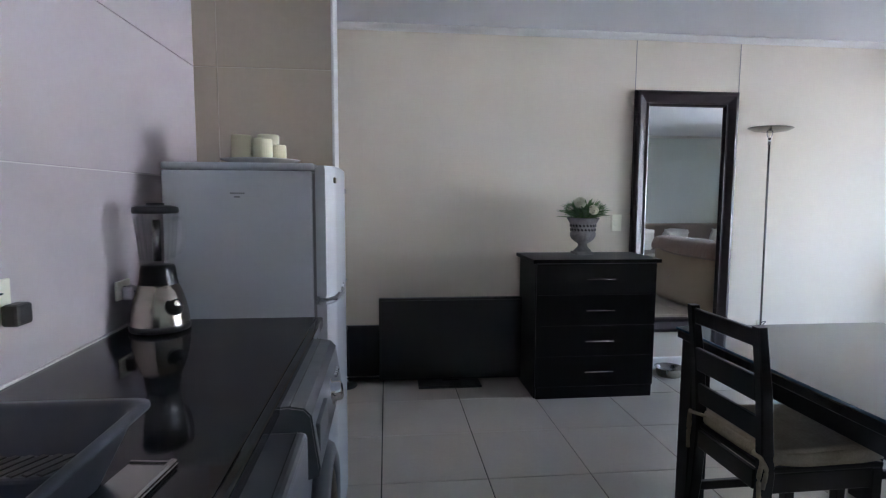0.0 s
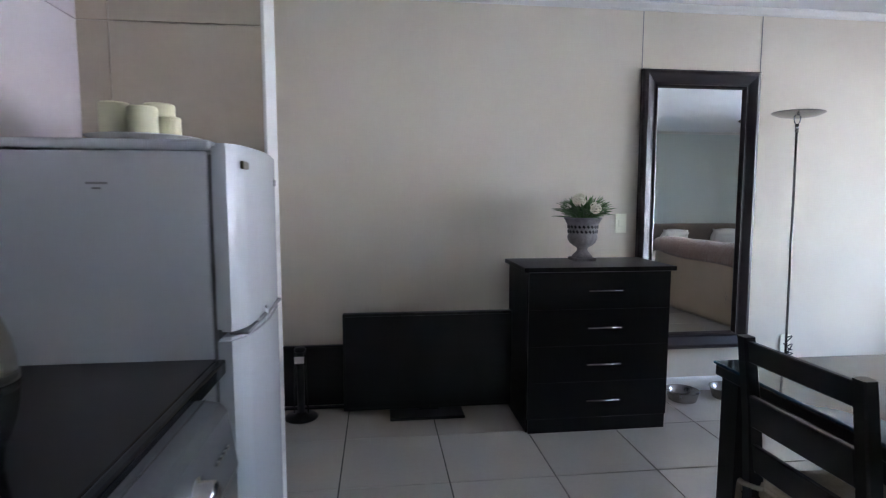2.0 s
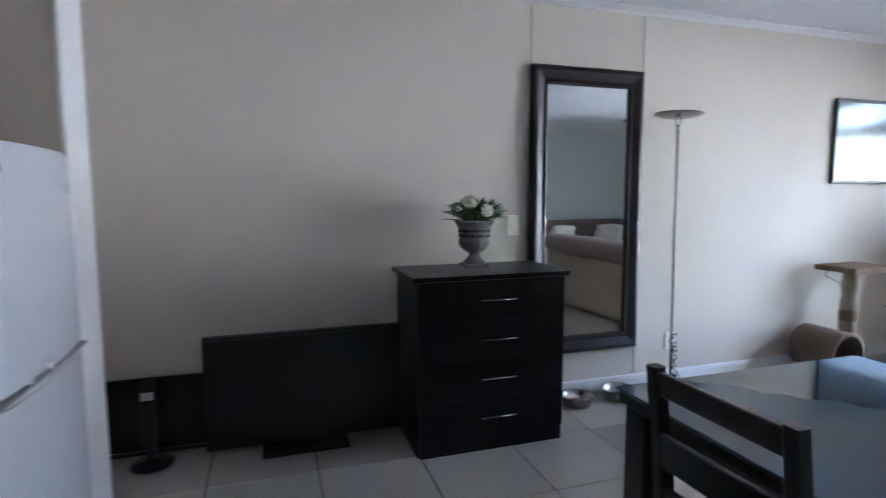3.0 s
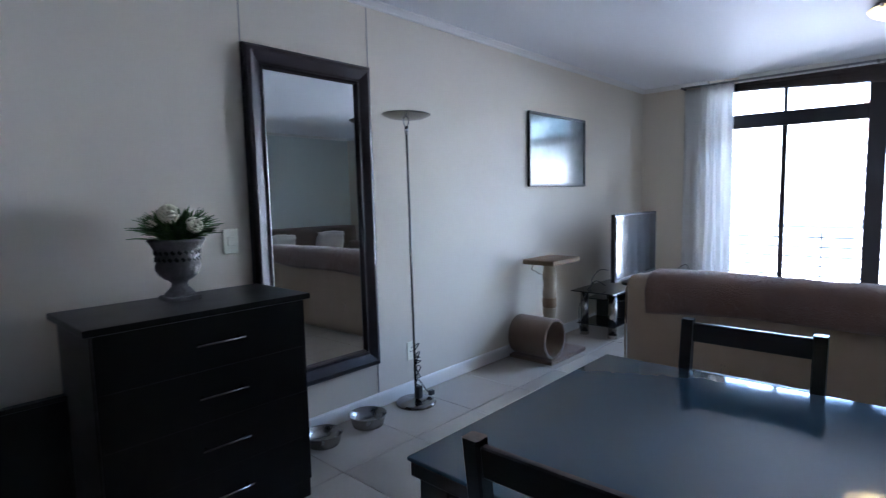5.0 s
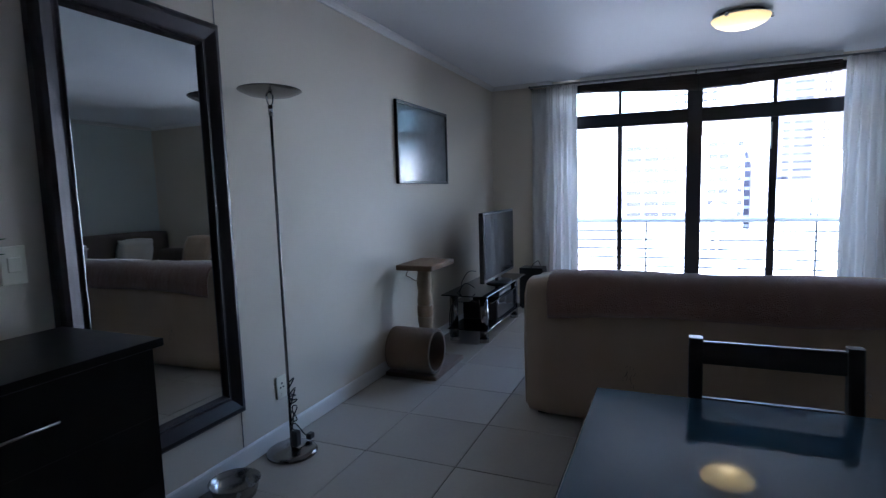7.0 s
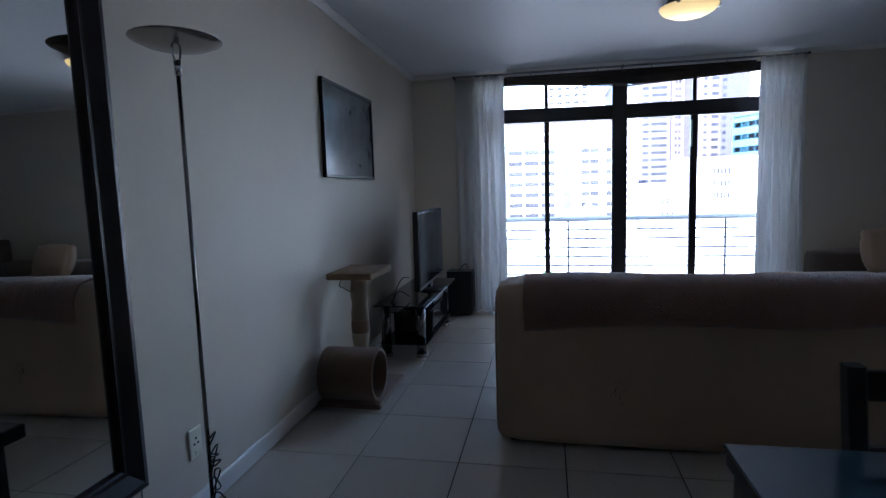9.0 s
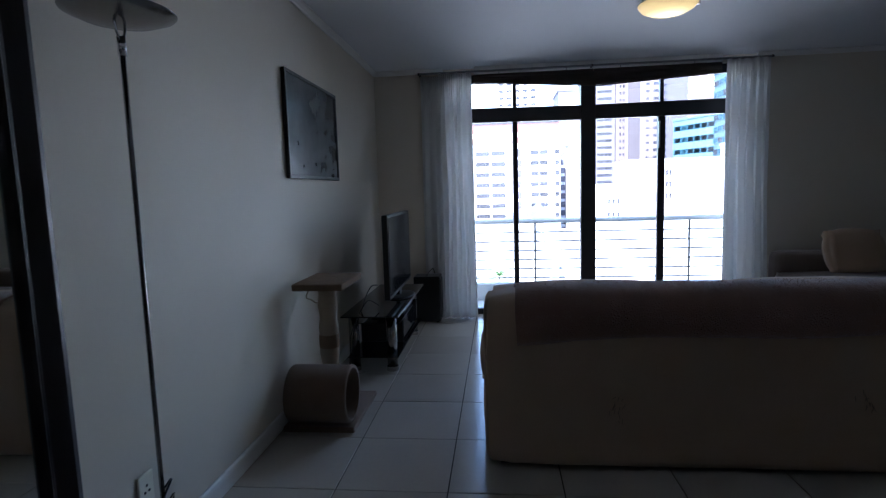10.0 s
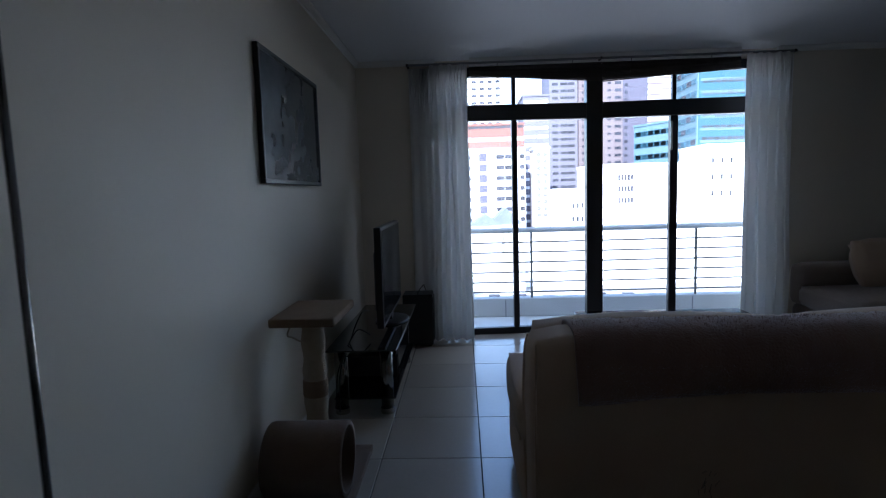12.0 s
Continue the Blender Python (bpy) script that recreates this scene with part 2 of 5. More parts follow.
def cushion(x0, x1, y0, y1, z0, z1, puff=0.03, n=10, wobble=0.0, seed=0):
    """A soft padded block: a finely cut box, rounded, swollen in its middle."""
    bm = bmesh.new()
    bmesh.ops.create_cube(bm, size=2.0)
    bmesh.ops.subdivide_edges(bm, edges=bm.edges[:], cuts=n, use_grid_fill=True)
    hx, hy, hz = (x1 - x0) / 2, (y1 - y0) / 2, (z1 - z0) / 2
    r = min(hx, hy, hz) * 0.55
    for v in bm.verts:
        p = v.co.copy()
        q = Vector((p.x * hx, p.y * hy, p.z * hz))
        core = Vector((max(-hx + r, min(hx - r, q.x)), max(-hy + r, min(hy - r, q.y)), max(-hz + r, min(hz - r, q.z))))
        d = q - core
        q = core + (d.normalized() * r if d.length > 1e-6 else d)
        bulge = puff * (1 - abs(p.x) ** 3 if abs(p.x) < 0.999 else 1) * (1 - abs(p.y) ** 3 if abs(p.y) < 0.999 else 1) * (1 - abs(p.z) ** 3 if abs(p.z) < 0.999 else 1)
        out = Vector((p.x if abs(p.x) > 0.999 else 0, p.y if abs(p.y) > 0.999 else 0, p.z if abs(p.z) > 0.999 else 0))
        if out.length:
            q += out.normalized() * bulge
        if wobble:
            q += noise.noise_vector(q * 4 + Vector((seed * 7.1, 0, 0))) * wobble
        v.co = q + Vector(((x0 + x1) / 2, (y0 + y1) / 2, (z0 + z1) / 2))
    return bm

# ---- the rooms ----
XW, XE, YN, YS, ZC = -0.485, 7.15, 4.265, -1.30, 2.50
tagged(part("floor", box(XW - 0.2, 7.38, YS - 0.2, YN + 0.2, -0.20, -0.006), GROUT), "cream ceramic tiled floor with dark grout", "floor", kind="structure")
tagged(part("ceiling", box(XW - 0.2, 7.58, YS - 0.2, YN + 0.2, ZC, ZC + 0.2), CEIL), "plain white painted ceiling", "ceiling", kind="structure")
wall_north = tagged(part("wall_north", box(XW - 0.2, XE + 0.36, YN, YN + 0.2, -0.2, ZC), WALL), "warm white painted wall", "wall", kind="structure")
tagged(part("wall_south", box(XW - 0.2, XE + 0.36, YS - 0.2, YS, -0.2, ZC), WALL_S), "pale blue-grey painted wall", "wall", kind="structure")
east = box(XE, XE + 0.25, 3.56, YN, -0.2, ZC)
box(XE, XE + 0.25, YS, 0.60, -0.2, ZC, bm=east)
box(XE + 0.045, XE + 0.25, 0.60, 3.56, 2.440, ZC, bm=east)
tagged(part("wall_east", east, WALL), "warm white wall round a wide balcony window", "wall", kind="structure")
wall_kitchen = tagged(part("wall_kitchen", box(XW - 0.2, XW - 0.006, YS, YN, -0.2, ZC), KGROUT), "kitchen wall with large pinkish glossy tiles", "wall", kind="structure")
wall_stub = tagged(part("wall_stub", box(XW, 0.128, 3.008, 3.20, 0, ZC), WALL), "short tiled wall end beside the fridge", "wall", kind="structure")


def strip(name, prof, p0, p1, material):
    """A moulding: a cut (out, up) drawn from p0 to p1; 'out' lies to the left of the way."""
    d = (Vector(p1) - Vector(p0)).normalized()
    side = Vector((-d.y, d.x, 0))
    bm = bmesh.new()
    rows = [[bm.verts.new(Vector(p) + side * o + Vector((0, 0, u))) for o, u in prof] for p in (p0, p1)]
    k = len(prof)
    for i in range(k):
        bm.faces.new((rows[0][i], rows[0][(i + 1) % k], rows[1][(i + 1) % k], rows[1][i]))
    bm.faces.new(rows[0])
    bm.faces.new(rows[1][::-1])
    bmesh.ops.recalc_face_normals(bm, faces=bm.faces[:])
    return part(name, bm, material)


CORN = [(0, 0), (0.040, 0), (0.040, -0.008), (0.030, -0.014), (0.014, -0.030), (0.010, -0.040), (0, -0.043)]
BASE = [(0, 0), (0, 0.095), (0.006, 0.095), (0.012, 0.085), (0.014, 0.07), (0.014, 0.006), (0.004, 0.006), (0.004, 0.0)]
for a, b in (((XE, YN, ZC), (XW, YN, ZC)), ((XW, YS, ZC), (XE, YS, ZC)), ((XE, YS, ZC), (XE, 0.60, ZC)), ((XE, 3.56, ZC), (XE, YN, ZC))):
    tagged(strip("cornice", CORN, a, b, TRIM), "narrow white ceiling moulding", "trim", kind="structure")
for a, b in (((XE, YN, 0), (XW, YN, 0)), ((XW, YS, 0), (XE, YS, 0)), ((XE, YS, 0), (XE, 0.60, 0)), ((XE, 3.56, 0), (XE, YN, 0))):
    tagged(strip("baseboard", BASE, a, b, TRIM), "white painted skirting board", "baseboard", kind="structure")
tagged(part("trim", box(0.128, 0.140, 3.000, 3.20, 0, ZC - 0.001, 0.002, 1), TRIM), "white edge trim on a tiled wall end", "trim", kind="structure")
for x in (2.195, 3.002):
    tagged(part("trim", box(x - 0.002, x + 0.002, YN - 0.003, YN, 0.096, ZC - 0.045), GASKET), "thin dark panel joint in a white wall", "trim", kind="structure")


# ---- balcony window ----
def leaf(u0, u1, w0, w1, z0, z1, m, bev=0.004, bm=None):
    b = box(u0, u1, w0, w1, z0, z1, bev, 1)
    b.transform(m)
    return merge(bm, b) if bm is not None else b


APEX, NORTH_END, SOUTH_END = Vector((7.33, 2.125, 0)), Vector((7.219, 3.56, 0)), Vector((7.286, 0.60, 0))
window = thing("window_1", "dark aluminium sliding balcony window with clear panes", "window", kind="structure")
for a, b, cut in ((NORTH_END, APEX, 2.858), (APEX, SOUTH_END, 1.412)):
    d = b - a
    L = d.length
    m = Matrix(((d.x / L, d.y / L, 0, a.x), (d.y / L, -d.x / L, 0, a.y), (0, 0, 1, 0), (0, 0, 0, 1)))
    uc = L * (a.y - cut) / (a.y - b.y)
    thick = 0.050 if cut > 2 else 0.068
    fr = leaf(0, L, -0.03, 0.03, 0.0, 0.060, m)
    leaf(0, L, -0.04, 0.04, 1.970, 2.111, m, bm=fr)
    leaf(0, L, -0.03, 0.03, 2.355, 2.438, m, bm=fr)
    leaf(0, 0.05, -0.03, 0.03, 0.060, 2.355, m, bm=fr)
    leaf(L - 0.05, L, -0.03, 0.03, 0.060, 2.355, m, bm=fr)
    part("window_frame", fr, ALU, window)
    part("mullion", leaf(uc - thick / 2, uc + thick / 2, -0.028, 0.034, 0.061, 1.969, m), ALU, window)
    part("mullion", leaf(uc - 0.018, uc + 0.018, -0.024, 0.024, 2.112, 2.354, m), ALU, window)
    for u0, u1, z0, z1 in ((0.05, uc - 0.02, 0.061, 1.969), (uc + 0.02, L - 0.05, 0.061, 1.969), (0.05, uc - 0.02, 2.112, 2.354), (uc + 0.02, L - 0.05, 2.112, 2.354)):
        p = part("pane", leaf(u0, u1, -0.003, 0.003, z0, z1, m, 0), PANE, window, "clear glass pane")
        p.visible_shadow = False
part("mullion", box(7.272, 7.376, 2.052, 2.198, 0.0, 2.438, 0.006, 1), ALU, window, "wide dark central mullion")
part("door_handle", box(7.215, 7.247, 2.848, 2.868, 0.90, 0.985, 0.004, 1), BLACKPL, window, "small black latch")
part("window_stay", box(7.262, 7.282, 1.43, 1.447, 1.66, 1.92, 0.004, 1), TRIM, window, "pale window stay")


# ---- curtains and blind ----
def curtain(y0, y1, x, z0, z1, pleats, amp, seed, flare=0.0):
    nx, nz, th = 120, 40, 0.003
    bm = bmesh.new()
    grids = []
    for off in (0, th):
        g = []
        for j in range(nz + 1):
            v = j / nz
            z = z1 + (z0 - z1) * v
            row = []
            for i in range(nx + 1):
                u = i / nx
                ph = 2 * math.pi * pleats * (u + 0.07 * noise.noise(Vector((u * 3, v * 1.3, seed))))
                k = amp * (0.55 + 0.6 * v) * (0.8 + 0.6 * noise.noise(Vector((u * 5, v * 1.5, seed + 4))))
                fine = 0.011 * math.sin(ph * 4.2 + seed) * max(0, 1 - v * 6)
                spread = 1 + flare * v * v
                y = (y0 + y1) / 2 + (y1 - y0) * (u - 0.5) * spread + 0.012 * noise.noise(Vector((u * 4, v * 3, seed + 9)))
                row.append(bm.verts.new((x + k * math.sin(ph) + fine + off + 0.02 * noise.noise(Vector((u * 2, v * 2, seed + 2))), y, z)))
            g.append(row)
        grids.append(g)
    for s, g in enumerate(grids):
        for j in range(nz):
            for i in range(nx):
                q = (g[j][i], g[j][i + 1], g[j + 1][i + 1], g[j + 1][i])
                bm.faces.new(q if s else q[::-1])
    a, b = grids
    for j in range(nz):
        for i in (0, nx):
            bm.faces.new((a[j][i], a[j + 1][i], b[j + 1][i], b[j][i]))
    for i in range(nx):
        for j in (0, nz):
            bm.faces.new((a[j][i], b[j][i], b[j][i + 1], a[j][i + 1]))
    bmesh.ops.recalc_face_normals(bm, faces=bm.faces[:])
    return bm


for label, spans in (("long white pleated curtain gathered beside the balcony window", ((3.275, 3.60, 7.03, 4, 0.048, 3), (3.605, 3.79, 7.128, 2, 0.008, 8))), ("long white pleated curtain tied beside the balcony window", ((0.52, 0.905, 7.03, 5, 0.046, 14),))):
    c = thing("curtain", label, "curtain", group="curtains at the balcony window")
    for y0, y1, x, k, amp, seed in spans:
        part("curtain_panel", curtain(y0, y1, x, 0.012, 2.428, k, amp, seed, 0.08), CURTAIN, c, smooth=True)
rail = thing("curtain_rail", "thin grey curtain rail under the ceiling", "curtain rail")
part("rod", rod((7.03, 0.50, 2.436), (7.03, 3.80, 2.436), 0.010, 12), GASKET, rail, smooth=True)
for y in (0.515, 2.13, 3.79):
    part("bracket", box(7.02, XE, y - 0.008, y + 0.008, 2.428, 2.448, 0.002, 1), BLINDMAT, rail)
for y0, y1, low0, low1 in ((2.105, 3.255, 2.268, 2.350), (0.92, 2.10, 2.330, 2.262)):
    bl = thing("bamboo_blind", "dark bamboo blind rolled up above the window", "blind", group="bamboo blinds")
    part("headrail", box(7.10, 7.135, y0, y1, 2.426, 2.498, 0.003, 1), TRIM, bl, "pale headrail")
    for k in range(15):
        u = k / 14
        part("slat", rod((7.117 + 0.010 * math.sin(k * 1.9), y0, 2.418 - (2.418 - low0) * u), (7.117 + 0.010 * math.cos(k * 1.3), y1, 2.418 - (2.418 - low1) * u), 0.0062, 6), BLINDMAT, bl)
    for y in (y0 + 0.25, y1 - 0.25):
        part("pull_cord", tube(smooth_path([(7.100, y, 2.46), (7.098, y + 0.01, 2.38), (7.100, y + 0.004, 2.30)], 4), 0.003, 6), BLINDMAT, bl)

# ---- balcony ----
tagged(part("balcony_floor", box(7.381, 8.35, -1.5, 4.6, -0.24, -0.03), CONCRETE), "pale concrete balcony floor", "balcony", kind="structure")
for y in (0.9, 1.9, 2.9, 3.9):
    tagged(part("upstand_joint", box(8.044, 8.0495, y - 0.006, y + 0.006, -0.03, 0.160), GASKET), "dark joint in the balcony upstand", "joint", kind="structure")
tagged(part("balcony_upstand", box(8.05, 8.19, -1.5, 4.6, -0.03, 0.172, 0.012, 2), CONCRETE), "low pale concrete balcony upstand", "balcony wall", kind="structure")
railing = thing("balcony_railing", "pale metal balcony railing with horizontal bars", "railing")
part("handrail", rod((8.08, -1.5, 0.912), (8.08, 4.6, 0.912), 0.030, 14), RAILW, railing, smooth=True)
for k in range(6):
    part("bar", rod((8.08, -1.5, 0.238 + 0.1085 * k), (8.08, 4.6, 0.238 + 0.1085 * k), 0.009, 8), BARS, railing)
for y in (-0.9, 0.86, 2.612, 4.4):
    part("post", box(8.072, 8.088, y - 0.012, y + 0.012, 0.172, 0.90, 0.002, 1), BARS, railing)

# ---- hanging and standing things on the long wall ----
mirror = thing("wall_mirror", "tall mirror in a dark mahogany frame against the wall", "mirror", pose(2.590, 4.252, 0.300, -0.35, 0, 0))
MW, MH = 0.800, 1.800


def frame_side(length, w, prof_depth):
    """One moulded side, mitred at both ends, lying along x with its outer edge at z = 0."""
    prof = [(0.0, 0.0), (0.0, -0.030), (0.012, -0.042), (0.030, -0.046), (0.055, -0.036), (0.078, -0.026), (0.088, -0.026), (0.096, -0.032), (0.104, -0.026), (w, -0.012), (w, 0.0)]
    bm = bmesh.new()
    ra = [bm.verts.new((-length / 2 + u, d, u)) for u, d in prof]
    rb = [bm.verts.new((length / 2 - u, d, u)) for u, d in prof]
    k = len(prof)
    for i in range(k):
        bm.faces.new((ra[i], ra[(i + 1) % k], rb[(i + 1) % k], rb[i]))
    bm.faces.new(ra)
    bm.faces.new(rb[::-1])
    bmesh.ops.recalc_face_normals(bm, faces=bm.faces[:])
    return bm


for m, n in ((pose(0, 0, 0), MW), (pose(0, 0, MH, 0, 180, 0), MW), (pose(-MW / 2, 0, MH / 2, 0, 90, 0), MH), (pose(MW / 2, 0, MH / 2, 0, -90, 0), MH)):
    part("frame_side", frame_side(n, 0.112, 0.05), FRAMEWOOD, mirror, m=m)
part("mirror_glass", box(-MW / 2 + 0.10, MW / 2 - 0.10, -0.010, -0.004, 0.10, MH - 0.10), MIRROR, mirror, "silvered mirror glass")

picture = thing("framed_picture", "dark cloudy print behind glass in a thin black frame", "picture", pose(5.206, YN - 0.002, 1.397))
for x0, x1, z0, z1 in ((-0.49, 0.49, 0, 0.022), (-0.49, 0.49, 0.610, 0.632), (-0.49, -0.468, 0.022, 0.610), (0.468, 0.49, 0.022, 0.610)):
    part("frame_side", box(x0, x1, -0.026, 0, z0, z1, 0.003, 1), BLACKPL, picture)
part("print", box(-0.468, 0.468, -0.016, -0.008, 0.022, 0.610), PRINT, picture, "dark print of clouds under glass")

switch = thing("light_switch", "cream plastic light switch on the wall", "switch", pose(2.086, YN, 1.132))
part("plate", box(-0.038, 0.038, -0.010, 0, -0.062, 0.062, 0.004, 2), PLASTIC_W, switch)
part("rocker", box(-0.020, 0.020, -0.016, -0.010, -0.022, 0.026, 0.003, 2), PLASTIC_W, switch)


def wall_socket(m, label):
    s = thing("wall_socket", label, "socket", m)
    part("plate", box(-0.038, 0.038, -0.010, 0, -0.062, 0.062, 0.004, 2), PLASTIC_W, s)
    for x, z in ((0, 0.02), (-0.011, -0.002), (0.011, -0.002)):
        part("hole", rod((x, -0.0115, z), (x, -0.009, z), 0.005, 10), BLACKPL, s)
    part("rocker", box(-0.012, 0.012, -0.014, -0.010, -0.045, -0.028, 0.002, 1), PLASTIC_W, s)
    return s


wall_socket(pose(3.295, YN, 0.305), "cream wall socket above the skirting board")

# floor lamp
lamp = thing("floor_lamp", "slim chrome uplighter floor lamp with a shallow dish", "floor lamp", pose(3.20, 4.132, 0))
part("base", lathe([(0, 0), (0.128, 0), (0.130, 0.008), (0.122, 0.020), (0.10, 0.026), (0.03, 0.030), (0.014, 0.04), (0, 0.04)], 40), DULLMETAL, lamp, smooth=True)
TOP = Vector((-0.055, -0.038, 1.745))
part("pole", rod((0, 0, 0.03), TOP, 0.0075, 14), DULLMETAL, lamp, smooth=True)
part("collar", rod(TOP - Vector((0, 0, 0.04)), TOP + Vector((0, 0, 0.012)), 0.012, 14), CHROME, lamp, smooth=True)
for s in (-1, 1):
    part("fork", tube(smooth_path([TOP, TOP + Vector((s * 0.018, 0, 0.025)), TOP + Vector((s * 0.022, 0, 0.06))]), 0.004), CHROME, lamp, smooth=True)
part("dish", lathe([(0, 0.050), (0.05, 0.052), (0.11, 0.062), (0.146, 0.078), (0.148, 0.080), (0.144, 0.082), (0.10, 0.069), (0.04, 0.060), (0, 0.058)], 48, m=Matrix.Translation(TOP) @ pose(0, 0, 0, 0, 2, 0)), DULLMETAL, lamp, "shallow metal uplighter dish", smooth=True)
cord, crng = [], random.Random(31)
for k in range(22):
    h = k / 21
    cord.append(((0.017 if k % 2 else -0.019) + crng.gauss(0.0, 0.006) - 0.004 + 0.006 * h, crng.gauss(-0.024, 0.007), 0.375 - 0.255 * h + (0.028 if k % 4 < 2 else -0.028) + crng.gauss(0, 0.012)))
cord += [(0.05, -0.03, 0.10), (0.09, -0.02, 0.06), (0.115, -0.03, 0.045)]
part("cord", tube(smooth_path(cord, 4), 0.0035, 6), BLACKPL, lamp, "tangled black cord", smooth=True)
part("dimmer", box(-0.022, 0.018, -0.050, -0.012, 0.042, 0.125, 0.008, 2), BLACKPL, lamp, "black dimmer box")
part("plug", box(0.095, 0.135, -0.045, -0.015, 0.030, 0.062, 0.006, 2), BLACKPL, lamp, "black plug")


def bowl(x, y, r):
    b = lathe([(0, 0.004), (r * 0.62, 0.004), (r * 0.72, 0.0), (r * 0.80, 0.004), (r * 0.93, r * 0.5), (r * 0.98, r * 0.62), (r, r * 0.63), (r * 0.955, r * 0.615), (r * 0.88, r * 0.42), (r * 0.68, 0.012), (0, 0.012)], 40)
    ob = part("feeding_bowl", b, BOWLSTEEL, smooth=True)
    ob.location = (x, y, 0)
    tagged(ob, "round stainless steel pet bowl on the floor", "bowl", "pet bowls")


bowl(2.785, 4.115, 0.112)
bowl(2.47, 4.11, 0.105)

# chest of drawers, turned a little from the wall
chest = thing("chest_of_drawers", "black-brown chest with four drawers and steel handles", "chest of drawers", pose(1.7375, 3.732, 0))
part("body", box(-0.405, 0.405, 0.018, 0.43, 0.0, 0.897, 0.002, 1), DARKWOOD, chest)
part("top", box(-0.432, 0.425, -0.022, 0.44, 0.898, 0.923, 0.004, 2), DARKWOOD, chest)
for k in range(4):
    z0 = 0.080 + 0.2035 * k
    dr = part("drawer", box(-0.402, 0.402, 0.0, 0.017, z0, z0 + 0.2030), DARKWOOD, chest)
    h = rod((-0.078, -0.028, z0 + 0.104), (0.112, -0.028, z0 + 0.104), 0.005, 10)
    for x in (-0.06, 0.095):
        rod((x, -0.028, z0 + 0.104), (x, 0.002, z0 + 0.104), 0.004, 8, bm=h)
    part("handle", h, DULLMETAL, dr, "thin brushed steel bar handle", smooth=True)
part("plinth", box(-0.395, 0.395, 0.001, 0.017, 0.0, 0.079), DARKWOOD, chest)


# urn with flowers
urn = thing("flower_urn", "weathered grey stone urn with a pierced band", "urn", pose(1.742, 4.03, 0.923) @ Matrix.Diagonal((1.06, 1.06, 1.1, 1)))
part("foot", box(-0.060, 0.060, -0.060, 0.060, 0.0, 0.018, 0.004, 2), STONE, urn)
urn_bowl = lathe([(0, 0.018), (0.055, 0.018), (0.056, 0.026), (0.046, 0.036), (0.032, 0.050), (0.028, 0.062), (0.033, 0.072), (0.052, 0.082), (0.070, 0.098), (0.080, 0.118), (0.082, 0.134), (0.077, 0.146), (0.078, 0.160), (0.082, 0.190), (0.100, 0.222), (0.106, 0.228), (0.100, 0.234), (0.085, 0.228), (0.07, 0.20), (0, 0.19)], 84)
for k in range(22):
    for j in range(2):
        a = 2 * math.pi * (k + 0.5 * j) / 22
        r, z = 0.081 + 0.002 * j, 0.158 + 0.026 * j
        hole = box(-0.002, 0.002, -0.006, 0.006, -0.008, 0.008, 0.001, 1)
        part("pierced_hole", hole, BLACKPL, urn, m=pose(r * math.cos(a), r * math.sin(a), z, 45, 0, math.degrees(a)))
rng = random.Random(4)
for v in urn_bowl.verts:
    lobe = max(0.0, 1 - abs(v.co.z - 0.112) / 0.036)
    k = 1 + 0.07 * lobe * (abs(math.sin(7 * math.atan2(v.co.y, v.co.x))) - 0.5)
    v.co.x, v.co.y = v.co.x * k, v.co.y * k
part("bowl", urn_bowl, STONE, urn, "lobed stone bowl", smooth=True)
bouquet = thing("artificial_flowers", "white artificial roses with spiky green leaves", "flowers", pose(1.742, 4.03, 1.145))
leaf_mesh = None
for k in range(420):
    a, e = rng.uniform(0, 2 * math.pi), rng.uniform(0.10, 1.5)
    n = rng.uniform(0.060, 0.138) * (1.05 - 0.25 * e / 1.5)
    if leaf_mesh is None:
        bm = bmesh.new()
        w = [(0, 0.0015), (0.25, 0.007), (0.55, 0.0085), (0.8, 0.005), (1.0, 0.0006)]
        ra = [(bm.verts.new((s, -h, 0.01 * math.sin(s * 3))), bm.verts.new((s, 0, 0.01 * math.sin(s * 3) - 0.002)), bm.verts.new((s, h, 0.01 * math.sin(s * 3)))) for s, h in w]
        for p, q in zip(ra, ra[1:]):
            bm.faces.new((p[0], q[0], q[1], p[1]))
            bm.faces.new((p[1], q[1], q[2], p[2]))
        ob = part("leaf", bm, LEAF, bouquet)
        leaf_mesh = ob.data
    else:
        ob = new("leaf", leaf_mesh)
        ob.parent = bouquet
    ob.matrix_basis = pose(0.055 * math.cos(a), 0.055 * math.sin(a), 0.045 * rng.random() + 0.02, rng.uniform(-30, 30), -math.degrees(e) * 0.9, math.degrees(a)) @ Matrix.Diagonal((n, 1, 1, 1))


def rose(p, r, tilt, seed):
    bm = bmesh.new()
    rr = random.Random(seed)
    for ring, (rad, up, cnt) in enumerate(((0.95, 0.1, 6), (0.72, 0.3, 5), (0.45, 0.45, 4), (0.2, 0.5, 3))):
        for k in range(cnt):
            a = 2 * math.pi * (k / cnt + 0.13 * ring) + rr.uniform(-0.1, 0.1)
            g = bmesh.new()
            bmesh.ops.create_uvsphere(g, u_segments=10, v_segments=6, radius=1, matrix=pose(r * rad * 0.5 * math.cos(a), r * rad * 0.5 * math.sin(a), r * up, 0, 28, math.degrees(a)) @ Matrix.Diagonal((r * 0.18, r * 0.52 * (0.5 + 0.5 * rad), r * 0.5, 1)))
            merge(bm, g)
    return part("rose", bm, PETAL, bouquet, "white rose", smooth=True, m=Matrix.Translation(p) @ pose(0, 0, 0, *tilt))


